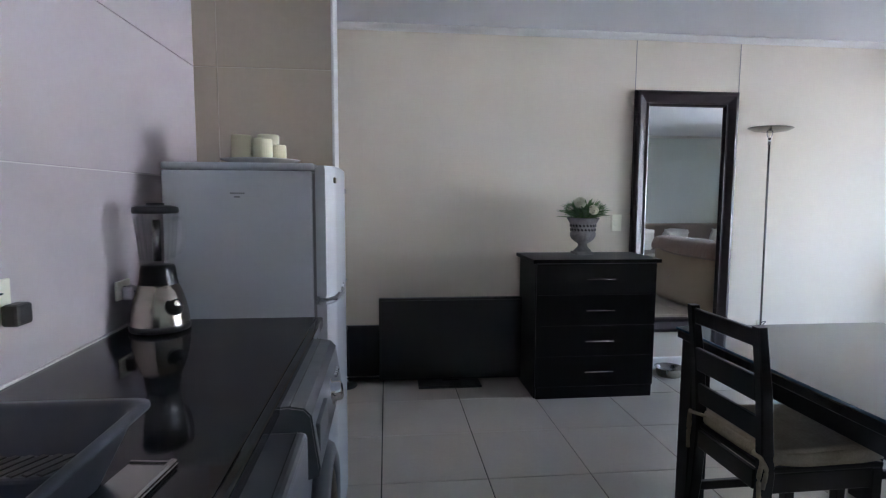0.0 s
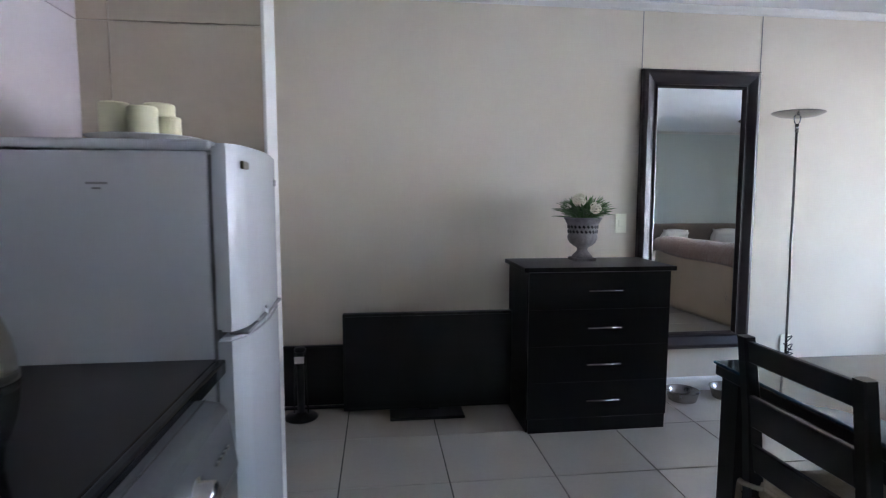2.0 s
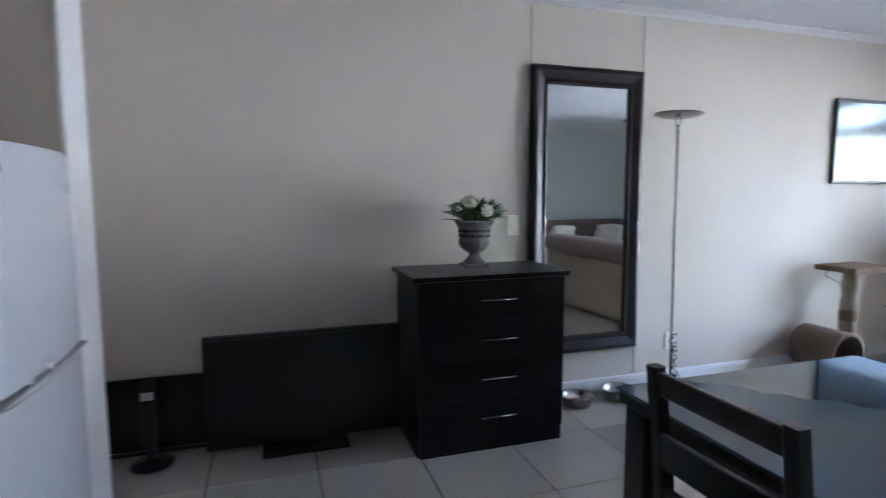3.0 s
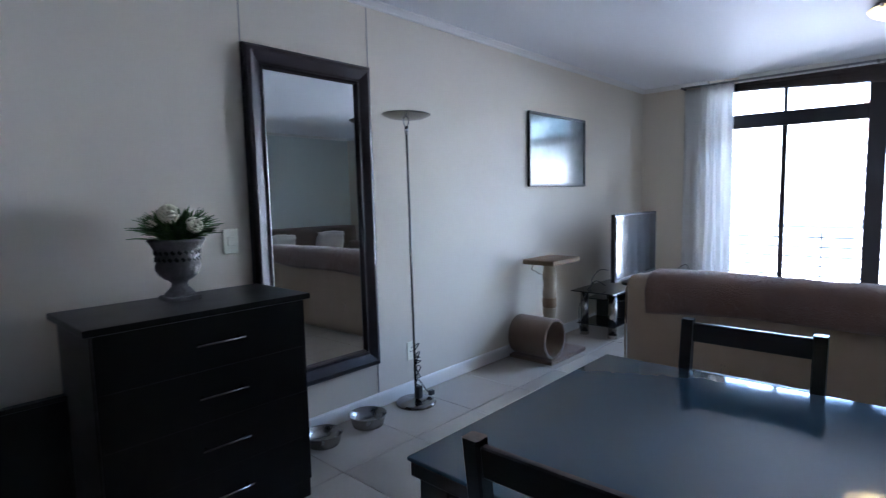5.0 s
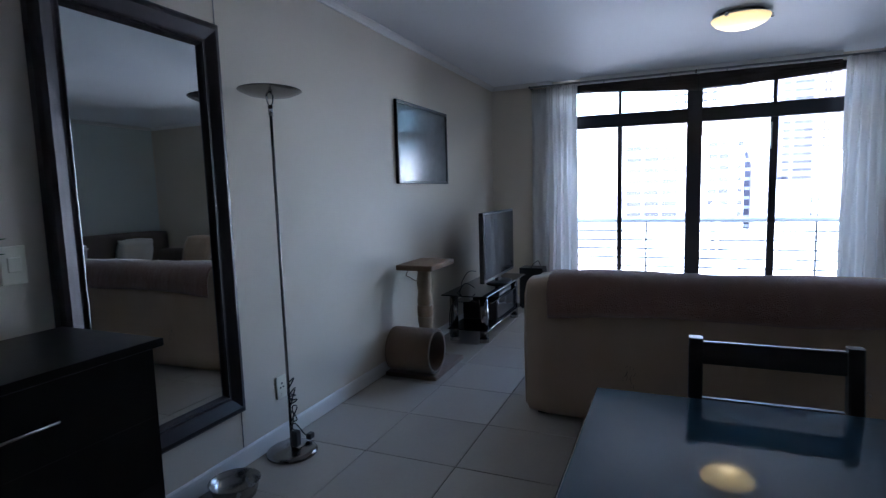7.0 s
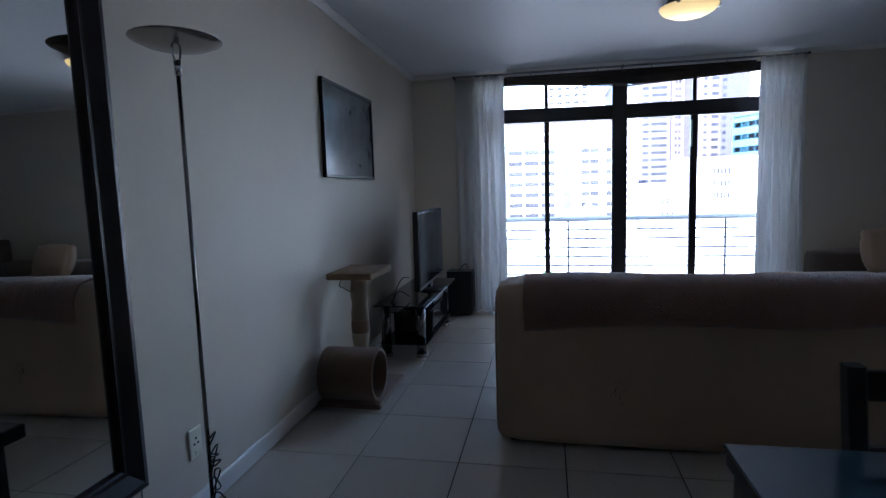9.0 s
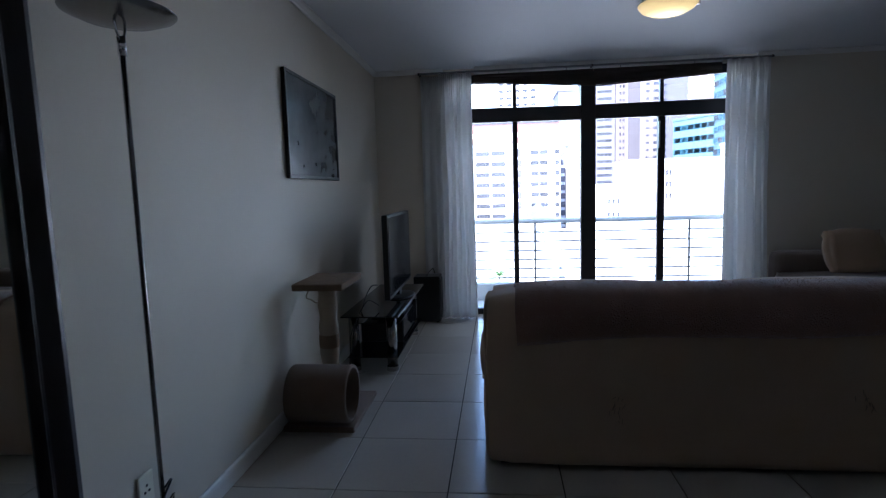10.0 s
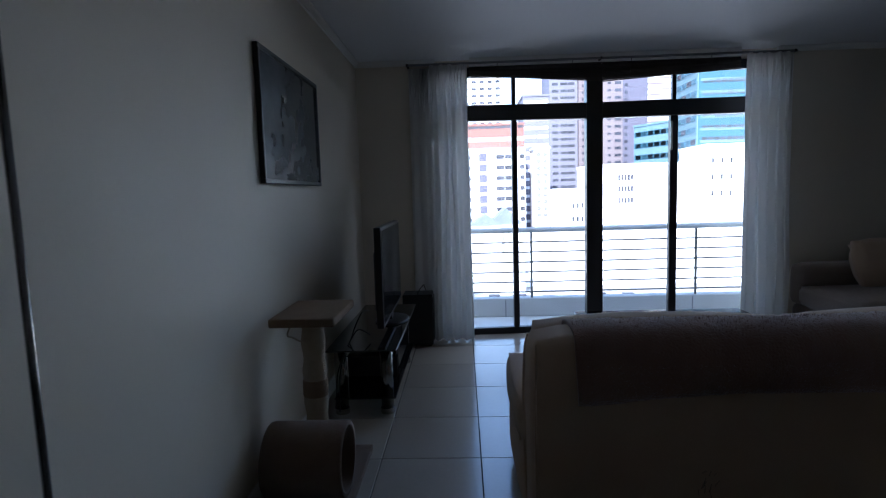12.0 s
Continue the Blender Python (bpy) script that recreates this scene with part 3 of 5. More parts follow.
for p, r, t, s in (((-0.045, -0.055, 0.125), 0.056, (40, -20, 0), 1), ((0.030, -0.095, 0.085), 0.046, (65, 10, 0), 2), ((0.0, 0.05, 0.12), 0.04, (-20, 10, 0), 3), ((0.085, -0.03, 0.085), 0.038, (40, 40, 0), 4), ((-0.09, 0.0, 0.09), 0.03, (10, -40, 0), 5)):
    rose(p, r, t, s)

# the spare television on the floor, the low board and the little fan behind the fridge
tv = thing("floor_television", "black flat television standing on the tiled floor", "television", pose(0.828, 4.105, 0))
part("screen", box(-0.488, 0.488, -0.024, -0.018, 0.055, 0.60), MATSCREEN, tv, "dark switched-off screen")
part("bezel", box(-0.505, 0.505, -0.018, 0.030, 0.030, 0.615, 0.006, 2), BLACKPL, tv)
part("base", box(-0.235, 0.205, -0.125, 0.09, 0.0, 0.018, 0.006, 2), BLACKPL, tv)
part("neck", box(-0.06, 0.06, -0.012, 0.03, 0.016, 0.035, 0.003, 1), BLACKPL, tv)
part("badge", box(-0.010, 0.010, -0.026, -0.024, 0.042, 0.048), STEEL, tv)
low = thing("low_panel", "low black panel leaning on the wall", "panel", pose(0.0175, YN - 0.031, 0.0))
part("board", box(-0.312, 0.312, -0.008, 0.014, 0.022, 0.390, 0.003, 1), MATSCREEN, low)
for x0, x1, z0, z1 in ((-0.3175, 0.3175, 0.392, 0.404), (-0.3175, 0.3175, 0.008, 0.020), (-0.3175, -0.313, 0.021, 0.391), (0.313, 0.3175, 0.021, 0.391)):
    part("edge_strip", box(x0, x1, -0.014, 0.014, z0 - 0.008, z1 - 0.008, 0.001, 1), BLACKPL, low)
fan = thing("small_stand", "small black stand with a round base and white tag", "stand", pose(0.075, 4.105, 0))
part("base", lathe([(0, 0), (0.095, 0), (0.098, 0.006), (0.085, 0.016), (0.03, 0.024), (0.016, 0.04), (0, 0.04)], 32), BLACKPL, fan, smooth=True)
part("stem", rod((0, 0, 0.03), (0, 0, 0.40), 0.022, 16), BLACKPL, fan, smooth=True)
part("head", lathe([(0, 0.395), (0.030, 0.397), (0.036, 0.410), (0.028, 0.422), (0, 0.425)], 20), BLACKPL, fan, smooth=True)
part("tag", box(-0.03, 0.026, -0.030, -0.026, 0.335, 0.375, 0.001, 1), CERAMIC, fan, "crumpled white tag")
for s in (-1, 1):
    part("bar", rod((s * 0.04, 0, 0.03), (s * 0.03, 0, 0.40), 0.004, 8), BLACKPL, fan)

# ---- dining table and chairs ----
table = thing("dining_table", "dark wooden dining table with a smoked glass top", "table", pose(2.068, 1.955, 0))
part("tabletop", box(-0.47, 0.47, -0.56, 0.56, 0.735, 0.768, 0.003, 1), CHAIRWOOD, table)
part("glass_top", box(-0.475, 0.475, -0.565, 0.565, 0.770, 0.779, 0.003, 2), TABLEGLASS, table, "smoked glass sheet")
for y in (-0.50, 0.50):
    part("apron", box(-0.36, 0.36, y - 0.012, y + 0.012, 0.655, 0.734), CHAIRWOOD, table)
for x in (-0.40, 0.40):
    part("apron", box(x - 0.012, x + 0.012, -0.46, 0.46, 0.655, 0.734), CHAIRWOOD, table)
for x in (-0.41, 0.41):
    for y in (-0.51, 0.51):
        part("leg", box(x - 0.042, x + 0.042, y - 0.042, y + 0.042, 0, 0.734, 0.004, 1), CHAIRWOOD, table)


def bent_post(y, bm=None):
    """A back post that leans backwards above the seat and splays below it."""
    own = bmesh.new()
    rows = [(-0.235, 0.0, 0.040), (-0.205, 0.24, 0.044), (-0.195, 0.45, 0.046), (-0.215, 0.70, 0.040), (-0.245, 0.926, 0.034)]
    rings = [[own.verts.new((x + dx * d / 2, y + dy * 0.017, z)) for dx, dy in ((-1, -1), (1, -1), (1, 1), (-1, 1))] for x, z, d in rows]
    for a, b in zip(rings, rings[1:]):
        for k in range(4):
            own.faces.new((a[k], a[(k + 1) % 4], b[(k + 1) % 4], b[k]))
    own.faces.new(rings[0][::-1])
    own.faces.new(rings[-1])
    bmesh.ops.recalc_face_normals(own, faces=own.faces[:])
    bmesh.ops.bevel(own, geom=[e for e in own.edges if abs(e.verts[0].co.z - e.verts[1].co.z) > 0.1], offset=0.004, segments=1, affect="EDGES")
    return own


def dining_chair(m, label):
    """A ladder-back chair that faces +x."""
    c = thing("dining_chair", label, "chair", m, "chairs round the table")
    for y in (-0.174, 0.174):
        part("leg", bent_post(y), CHAIRWOOD, c)
        part("leg", box(0.172, 0.210, y - 0.019, y + 0.019, 0, 0.451, 0.003, 1), CHAIRWOOD, c)
        part("stretcher", box(-0.20, 0.18, y - 0.009, y + 0.009, 0.20, 0.235, 0.002, 1), CHAIRWOOD, c)
        part("seat_rail", box(-0.19, 0.18, y - 0.012, y + 0.012, 0.385, 0.450, 0.002, 1), CHAIRWOOD, c)
    part("seat", box(-0.205, 0.215, -0.190, 0.190, 0.452, 0.472, 0.006, 2), CHAIRWOOD, c)
    for z0, z1, x in ((0.858, 0.916, -0.238), (0.680, 0.768, -0.222), (0.553, 0.630, -0.207)):
        bm = box(-0.009, 0.009, -0.158, 0.158, z0, z1, 0.003, 1)
        for v in bm.verts:
            v.co.x += x - (v.co.z - z0) * 0.12
        part("slat", bm, CHAIRWOOD, c)
    part("seat_rail", box(0.176, 0.200, -0.15, 0.15, 0.385, 0.450, 0.002, 1), CHAIRWOOD, c)
    part("stretcher", box(-0.218, -0.200, -0.15, 0.15, 0.385, 0.450, 0.002, 1), CHAIRWOOD, c)
    return c


CH1 = pose(1.762, 2.098, 0, 0, 0, 1.2)
dining_chair(CH1, "dark wooden ladder-back chair with a tied seat cushion")
dining_chair(pose(2.355, 2.098, 0, 0, 0, 180), "dark wooden ladder-back chair pushed under the table")
pad = thing("seat_cushion", "cream padded seat cushion tied to the chair", "cushion", CH1 @ pose(0, 0, 0.474))
part("pad", cushion(-0.185, 0.20, -0.188, 0.188, 0.0, 0.048, 0.012, 18, 0.013, 3), PAD, pad, smooth=True)
for y in (-0.168, 0.168):
    s = 1 if y > 0 else -1
    pts = [(-0.17, y, 0.03), (-0.20, y - s * 0.026, 0.035), (-0.232, y, 0.04), (-0.225, y + s * 0.026, 0.03), (-0.23, y + s * 0.024, -0.03), (-0.226, y + s * 0.026, -0.11)]
    part("tie", tube(smooth_path(pts, 6), 0.007, 8), PAD, pad, smooth=True)
    pts = [(-0.225, y + s * 0.026, 0.03), (-0.215, y + s * 0.036, 0.0), (-0.222, y + s * 0.032, -0.06)]
    part("tie", tube(smooth_path(pts, 6), 0.007, 8), PAD, pad, smooth=True)

# ---- sofas ----
sofa = thing("sofa", "cream upholstered sofa seen from its plain back", "sofa", pose(4.045, 2.07, 0))
part("backrest", cushion(0.0, 0.27, -1.04, 1.045, 0.008, 0.822, 0.006, 16, 0.006, 1), SOFA, sofa, smooth=True)
part("seat_base", cushion(0.25, 0.93, -1.05, 1.06, 0.02, 0.34, 0.006, 12, 0.004, 2), SOFA, sofa, smooth=True)
for y0, y1, s in ((-1.04, -0.005, 4), (0.005, 1.062, 5)):
    part("seat_cushion", cushion(0.26, 0.96, y0, y1, 0.33, 0.50, 0.02, 10, 0.006, s), SOFA, sofa, smooth=True)
    part("back_cushion", cushion(0.22, 0.44, y0 + 0.01, min(y1 - 0.01, 1.0), 0.47, 0.80, 0.03, 10, 0.006, s + 3), SOFA, sofa, smooth=True)
part("piping", tube([(0.012, 1.035, 0.08), (0.008, 1.040, 0.45), (0.012, 1.036, 0.725), (0.05, 1.03, 0.792)], 0.005, 8), SOFA, sofa, smooth=True)
part("piping", tube(smooth_path([(0.262, 1.046, 0.10), (0.266, 1.052, 0.45), (0.262, 1.046, 0.70), (0.235, 1.034, 0.785)], 6), 0.005, 8), SOFA, sofa, smooth=True)
part("piping", tube(smooth_path([(0.30, 1.062, 0.335), (0.60, 1.068, 0.338), (0.90, 1.060, 0.335)], 6), 0.005, 8), SOFA, sofa, smooth=True)
for x in (0.10, 0.85):
    for y in (-0.95, 0.95):
        part("foot", box(x - 0.03, x + 0.03, y - 0.03, y + 0.03, 0, 0.07, 0.004, 1), BLACKPL, sofa)
rr = random.Random(8)
for y, z in ((0.46, 0.315), (-0.575, 0.335)):
    g = bmesh.new()
    for k in range(14):
        p = Vector((-0.012 + rr.uniform(-0.003, 0.003), y + rr.gauss(0, 0.018), z + rr.gauss(0, 0.03)))
        tube([p, p + Vector((-0.006, rr.uniform(-0.015, 0.015), rr.uniform(-0.03, 0.03)))], 0.0012, 5, g)
    tagged(part("frayed_patch", g, SOFA2, sofa, "frayed scratched threads"), kind="stuff")


def drape():
    """A fleece laid over the back: down behind, over the top and a little down in front."""
    line = [(-0.014, 0.622), (-0.015, 0.655), (-0.014, 0.70), (-0.010, 0.744), (0.004, 0.788), (0.040, 0.818), (0.09, 0.830), (0.14, 0.832), (0.19, 0.830), (0.24, 0.820), (0.285, 0.792), (0.30, 0.735)]
    ny, th = 260, 0.010
    bm = bmesh.new()
    sh = []
    for off in (0, th):
        rows = []
        for i, (x, z) in enumerate(line):
            row = []
            for k in range(ny + 1):
                y = -1.03 + 1.93 * k / ny
                w = noise.noise(Vector((x * 9, y * 5, z * 9)))
                f = noise.noise(Vector((x * 40, y * 40, z * 40)))
                d = Vector((-1, 0, 0)) if i < 4 else Vector((1, 0, 0)) if i > 9 else Vector((-0.4 if i < 6 else 0.3 if i > 8 else 0, 0, 1))
                hem = (0.05 * noise.noise(Vector((y * 1.7, 3, 0))) + 0.035 * (0.9 - y) * 0.5) if i < 3 else 0.0
                q = Vector((x, y + (0.012 * noise.noise(Vector((z * 6, k == 0, 5)))), z + hem * (1 - i / 3 if i < 3 else 0)))
                row.append(bm.verts.new(q + d.normalized() * (off + 0.007 * w + 0.004 * f + 0.007)))
            rows.append(row)
        sh.append(rows)
    n, m = len(line) - 1, ny
    for s, rows in enumerate(sh):
        for i in range(n):
            for k in range(m):
                bm.faces.new((rows[i][k], rows[i][k + 1], rows[i + 1][k + 1], rows[i + 1][k]))
    a, b = sh
    for i in range(n):
        for k in (0, m):
            bm.faces.new((a[i][k], a[i + 1][k], b[i + 1][k], b[i][k]))
    for k in range(m):
        for i in (0, n):
            bm.faces.new((a[i][k], a[i][k + 1], b[i][k + 1], b[i][k]))
    bmesh.ops.recalc_face_normals(bm, faces=bm.faces[:])
    return bm


throw = part("throw_blanket", drape(), THROW, smooth=True)
throw.location = (4.045, 2.07, 0)
tagged(throw, "brown fleece throw draped over the sofa back", "blanket")
prng, pile = random.Random(77), bmesh.new()
for k in range(7000):
    y, u = prng.uniform(-1.02, 0.89), prng.random()
    a = math.pi * (0.02 + 0.9 * u)
    base = Vector((0.14 - 0.165 * math.cos(a), y, 0.690 + 0.152 * math.sin(a) ** 0.55))
    if u < 0.25:
        base = Vector((-0.030, y, prng.uniform(0.64, 0.74)))
    out = Vector((-math.cos(a) * (1.0 if u < 0.3 else 0.5), 0, math.sin(a))).normalized()
    tip = base + out * prng.uniform(0.006, 0.017) + Vector((prng.uniform(-1, 1), prng.uniform(-1, 1), prng.uniform(-1, 1))) * 0.006
    pile.faces.new([pile.verts.new(q) for q in (base + Vector((0, 0.0016, 0)), base - Vector((0, 0.0016, 0)), tip)])
part("nap", pile, THROW, throw, "short brown fleece nap")

corner = thing("corner_sofa", "taupe upholstered corner sofa along two walls", "sofa", pose(0, 0, 0))
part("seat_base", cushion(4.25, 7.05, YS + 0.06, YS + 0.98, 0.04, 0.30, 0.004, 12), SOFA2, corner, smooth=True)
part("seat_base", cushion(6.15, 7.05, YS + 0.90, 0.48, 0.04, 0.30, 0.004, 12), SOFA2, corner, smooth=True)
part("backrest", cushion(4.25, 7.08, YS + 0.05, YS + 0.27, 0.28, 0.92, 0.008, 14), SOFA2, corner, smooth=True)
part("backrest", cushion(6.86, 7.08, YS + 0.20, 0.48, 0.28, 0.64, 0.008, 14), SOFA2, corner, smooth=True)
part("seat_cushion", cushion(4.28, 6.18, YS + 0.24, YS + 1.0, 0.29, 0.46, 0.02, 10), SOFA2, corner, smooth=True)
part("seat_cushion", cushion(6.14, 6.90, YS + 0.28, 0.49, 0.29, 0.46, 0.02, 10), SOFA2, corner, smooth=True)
for x, y, rz, rx in ((4.75, YS + 0.42, 6, -22), (5.35, YS + 0.42, -12, -24), (6.30, YS + 0.45, 10, -20)):
    p = part("scatter_cushion", cushion(-0.20, 0.20, -0.05, 0.05, 0, 0.36, 0.045, 10, 0.01, x), PILLOW, smooth=True)
    p.matrix_basis = pose(x, y, 0.475, rx, 0, rz)
    tagged(p, "off-white cotton cushion leaning on the sofa", "cushion", "scatter cushions")
p = part("scatter_cushion", cushion(-0.20, 0.20, -0.05, 0.05, 0, 0.36, 0.045, 10, 0.01, 9), PILLOW, smooth=True)
p.data.materials[0] = SOFA
p.matrix_basis = pose(6.72, -0.12, 0.475, -22, 0, -90)
tagged(p, "beige cotton cushion leaning on the sofa", "cushion", "scatter cushions")

coffee = thing("coffee_table", "low coffee table with a dark glass top", "coffee table", pose(5.86, 1.95, 0))
part("glass_top", box(-0.30, 0.30, -0.58, 0.60, 0.432, 0.442, 0.003, 2), BLACKGLASS, coffee)
part("shelf", box(-0.27, 0.27, -0.54, 0.56, 0.16, 0.168, 0.002, 1), BLACKGLASS, coffee)
for x in (-0.26, 0.26):
    for y in (-0.53, 0.55):
        part("leg", rod((x, y, 0), (x, y, 0.431), 0.025, 16), CHROME, coffee, smooth=True)

# ---- television corner ----
stand = thing("tv_stand", "black glass television stand on chrome tube legs", "tv stand", pose(5.92, 3.95, 0))
part("glass_top", box(-0.66, 0.64, -0.205, 0.205, 0.432, 0.442, 0.003, 2), BLACKGLASS, stand)
part("shelf", box(-0.58, 0.58, -0.185, 0.185, 0.120, 0.130, 0.003, 2), BLACKGLASS, stand)
part("shelf", box(-0.42, 0.46, -0.17, 0.185, 0.330, 0.338, 0.002, 1), BLACKGLASS, stand)
part("front_trim", box(-0.655, 0.635, -0.2085, -0.2055, 0.431, 0.4425, 0.001, 1), STEEL, stand, "thin bright steel edge trim")
bx = part("drawer_box", box(-0.20, 0.46, -0.150, 0.18, 0.132, 0.328, 0.004, 1), BLACKPL, stand)
part("drawer_front", box(-0.195, 0.455, -0.158, -0.151, 0.14, 0.32, 0.002, 1), BLACKGLASS, bx)
for x in (-0.48, 0.50):
    for y in (-0.12, 0.16):
        lg = part("leg", rod((x, y, 0.035), (x, y, 0.431), 0.038, 20), DULLMETAL, stand, smooth=True)
        part("foot", lathe([(0, 0), (0.042, 0), (0.044, 0.006), (0.042, 0.034), (0, 0.034)], 20, m=pose(x, y, 0)), STEEL, lg, smooth=False)
player = thing("media_player", "flat black media player on the stand shelf", "media player", pose(6.0, 3.93, 0.339))
part("case", box(-0.20, 0.20, -0.13, 0.13, 0.0, 0.052, 0.003, 1), BLACKPL, player)
part("front_strip", box(-0.19, 0.19, -0.134, -0.130, 0.012, 0.040), STEEL, player, "silver front strip")
tel = thing("television", "black flat television on a glass stand", "television", pose(6.02, 3.863, 0.443, 0, 0, 0.7))
part("bezel", box(-0.505, 0.505, -0.012, 0.032, 0.058, 0.688, 0.006, 2), BLACKPL, tel)
part("screen", box(-0.485, 0.485, -0.016, -0.012, 0.088, 0.668), SCREEN, tel, "dark glossy switched-off screen")
part("rear_housing", box(-0.30, 0.30, 0.032, 0.072, 0.12, 0.52, 0.015, 2), BLACKPL, tel)
part("base", lathe([(0, 0), (0.19, 0), (0.19, 0.008), (0.17, 0.014), (0, 0.016)], 36, m=Matrix.Diagonal((1, 0.62, 1, 1))), BLACKPL, tel, smooth=True)
part("neck", box(-0.05, 0.05, -0.004, 0.028, 0.012, 0.07, 0.004, 1), BLACKPL, tel)
cable = thing("television_cables", "black cables trailing behind the television stand", "cable")
for pts in ([(5.50, 3.93, 0.47), (5.44, 3.99, 0.52), (5.40, 4.03, 0.47), (5.34, 4.06, 0.40), (5.36, 4.10, 0.25), (5.40, 4.12, 0.02)], [(5.62, 3.96, 0.60), (5.46, 3.97, 0.62), (5.38, 4.0, 0.55), (5.42, 4.04, 0.455), (5.33, 4.10, 0.30), (5.38, 4.13, 0.12), (5.46, 4.16, 0.02)]):
    part("cord", tube(smooth_path(pts, 8), 0.004, 6), BLACKPL, cable, smooth=True)
sub = thing("subwoofer", "black boxy subwoofer beside the curtain", "loudspeaker", pose(6.96, 3.755, 0))
part("cabinet", box(-0.11, 0.11, -0.13, 0.13, 0.015, 0.46, 0.008, 2), BLACKPL, sub)
part("grille", box(-0.09, 0.09, -0.138, -0.130, 0.05, 0.43, 0.003, 1), MATSCREEN, sub)
for x in (-0.085, 0.085):
    for y in (-0.1, 0.1):
        part("foot", rod((x, y, 0), (x, y, 0.016), 0.015, 10), BLACKPL, sub)
part("cord", tube(smooth_path([(-0.10, 0.0, 0.46), (-0.06, -0.02, 0.50), (0.03, -0.05, 0.525), (0.09, -0.05, 0.50), (0.12, -0.06, 0.46)], 8), 0.004, 6), BLACKPL, sub, smooth=True)

# cat scratching post
cat = thing("scratching_post", "carpet-covered cat scratching post with a play tunnel", "cat tree", pose(4.612, 4.03, 0))
part("base", box(-0.215, 0.335, -0.19, 0.21, 0.0, 0.032, 0.006, 2), CARPET, cat)
ro, ri, h0, h1 = 0.156, 0.140, -0.165, 0.175
part("tunnel", lathe([(ri, h0), (ro, h0), (ro + 0.003, h0 + 0.01), (ro + 0.003, h1 - 0.01), (ro, h1), (ri, h1), (ri, h0)], 48, m=pose(-0.125, 0.0, 0.191, -90, 0, 0)), CARPET, cat, smooth=True)
post = lathe([(0, 0.032), (0.056, 0.032)] + [(0.054 + 0.0012 * math.sin(k * 2.3) + 0.004 * math.sin(k * 0.31), 0.04 + 0.007 * k) for k in range(102)] + [(0, 0.755)], 24, m=pose(0.125, 0.035, 0))
part("sisal_post", post, SISAL, cat, "frayed cream sisal rope post", smooth=True)
part("worn_band", lathe([(0.0565, 0.385), (0.0595, 0.39), (0.0600, 0.425), (0.0590, 0.46), (0.0565, 0.465)], 24, m=pose(0.125, 0.035, 0)), PERCH, cat, "worn brown band round the post", smooth=True)
part("platform", box(-0.06, 0.375, -0.115, 0.18, 0.756, 0.797, 0.008, 2), PERCH, cat, "small square carpeted perch")
part("toy_string", tube(smooth_path([(-0.03, 0.09, 0.757), (-0.045, 0.10, 0.72), (-0.01, 0.085, 0.70), (0.03, 0.075, 0.675), (0.068, 0.06, 0.66)], 6), 0.004, 6), SISAL, cat)

# ---- ceiling light ----
cl = thing("ceiling_light", "round lit alabaster glass ceiling light with clips", "ceiling light", pose(5.47, 1.91, ZC))
part("shade", lathe([(0.188, -0.028), (0.184, -0.040), (0.165, -0.062), (0.12, -0.085), (0.06, -0.098), (0, -0.101)], 48), SHADE, cl, "warm glowing alabaster glass bowl", smooth=True)
part("rim", lathe([(0.150, 0), (0.160, -0.01), (0.186, -0.024), (0.190, -0.028), (0.186, -0.031)], 48), CERAMIC, cl, smooth=True)
for k in range(3):
    a = 2 * math.pi * k / 3 + 0.5
    part("clip", box(0.178, 0.200, -0.012, 0.012, -0.045, -0.020, 0.003, 1), CHROME, cl, "small brass clip", m=pose(0, 0, 0, 0, 0, math.degrees(a)))

# ---- kitchen ----
counter = thing("countertop", "polished black granite kitchen worktop", "worktop")
part("slab", box(XW + 0.002, 0.124, -1.0, 2.352, 0.855, 0.885, 0.002, 1), GRANITE, counter)
part("front_edge", box(0.1245, 0.148, -1.0, 2.352, 0.847, 0.885, 0.006, 3), GRANITE, counter, "rounded granite front edge")
part("wall_seal", box(XW + 0.001, XW + 0.007, -1.0, 2.352, 0.8855, 0.891), KGROUT, counter, "pale sealant bead along the wall")
for k, (y0, y1) in enumerate(((-1.0, -0.4), (-0.38, 0.20), (0.22, 0.91))):
    cb = thing("base_cabinet", "dark base cabinet under the granite worktop", "cabinet", group="base cabinets")
    part("body", box(XW + 0.01, 0.08, y0, y1, 0.10, 0.846), DARKWOOD, cb)
    d = part("door", box(0.082, 0.10, y0 + 0.004, y1 - 0.004, 0.11, 0.835, 0.002, 1), DARKWOOD, cb)
    part("handle", rod((0.118, y1 - 0.06, 0.60), (0.118, y1 - 0.06, 0.74), 0.005, 10), STEEL, d)
    part("plinth", box(XW + 0.01, 0.05, y0, y1, 0, 0.10), BLACKPL, cb)


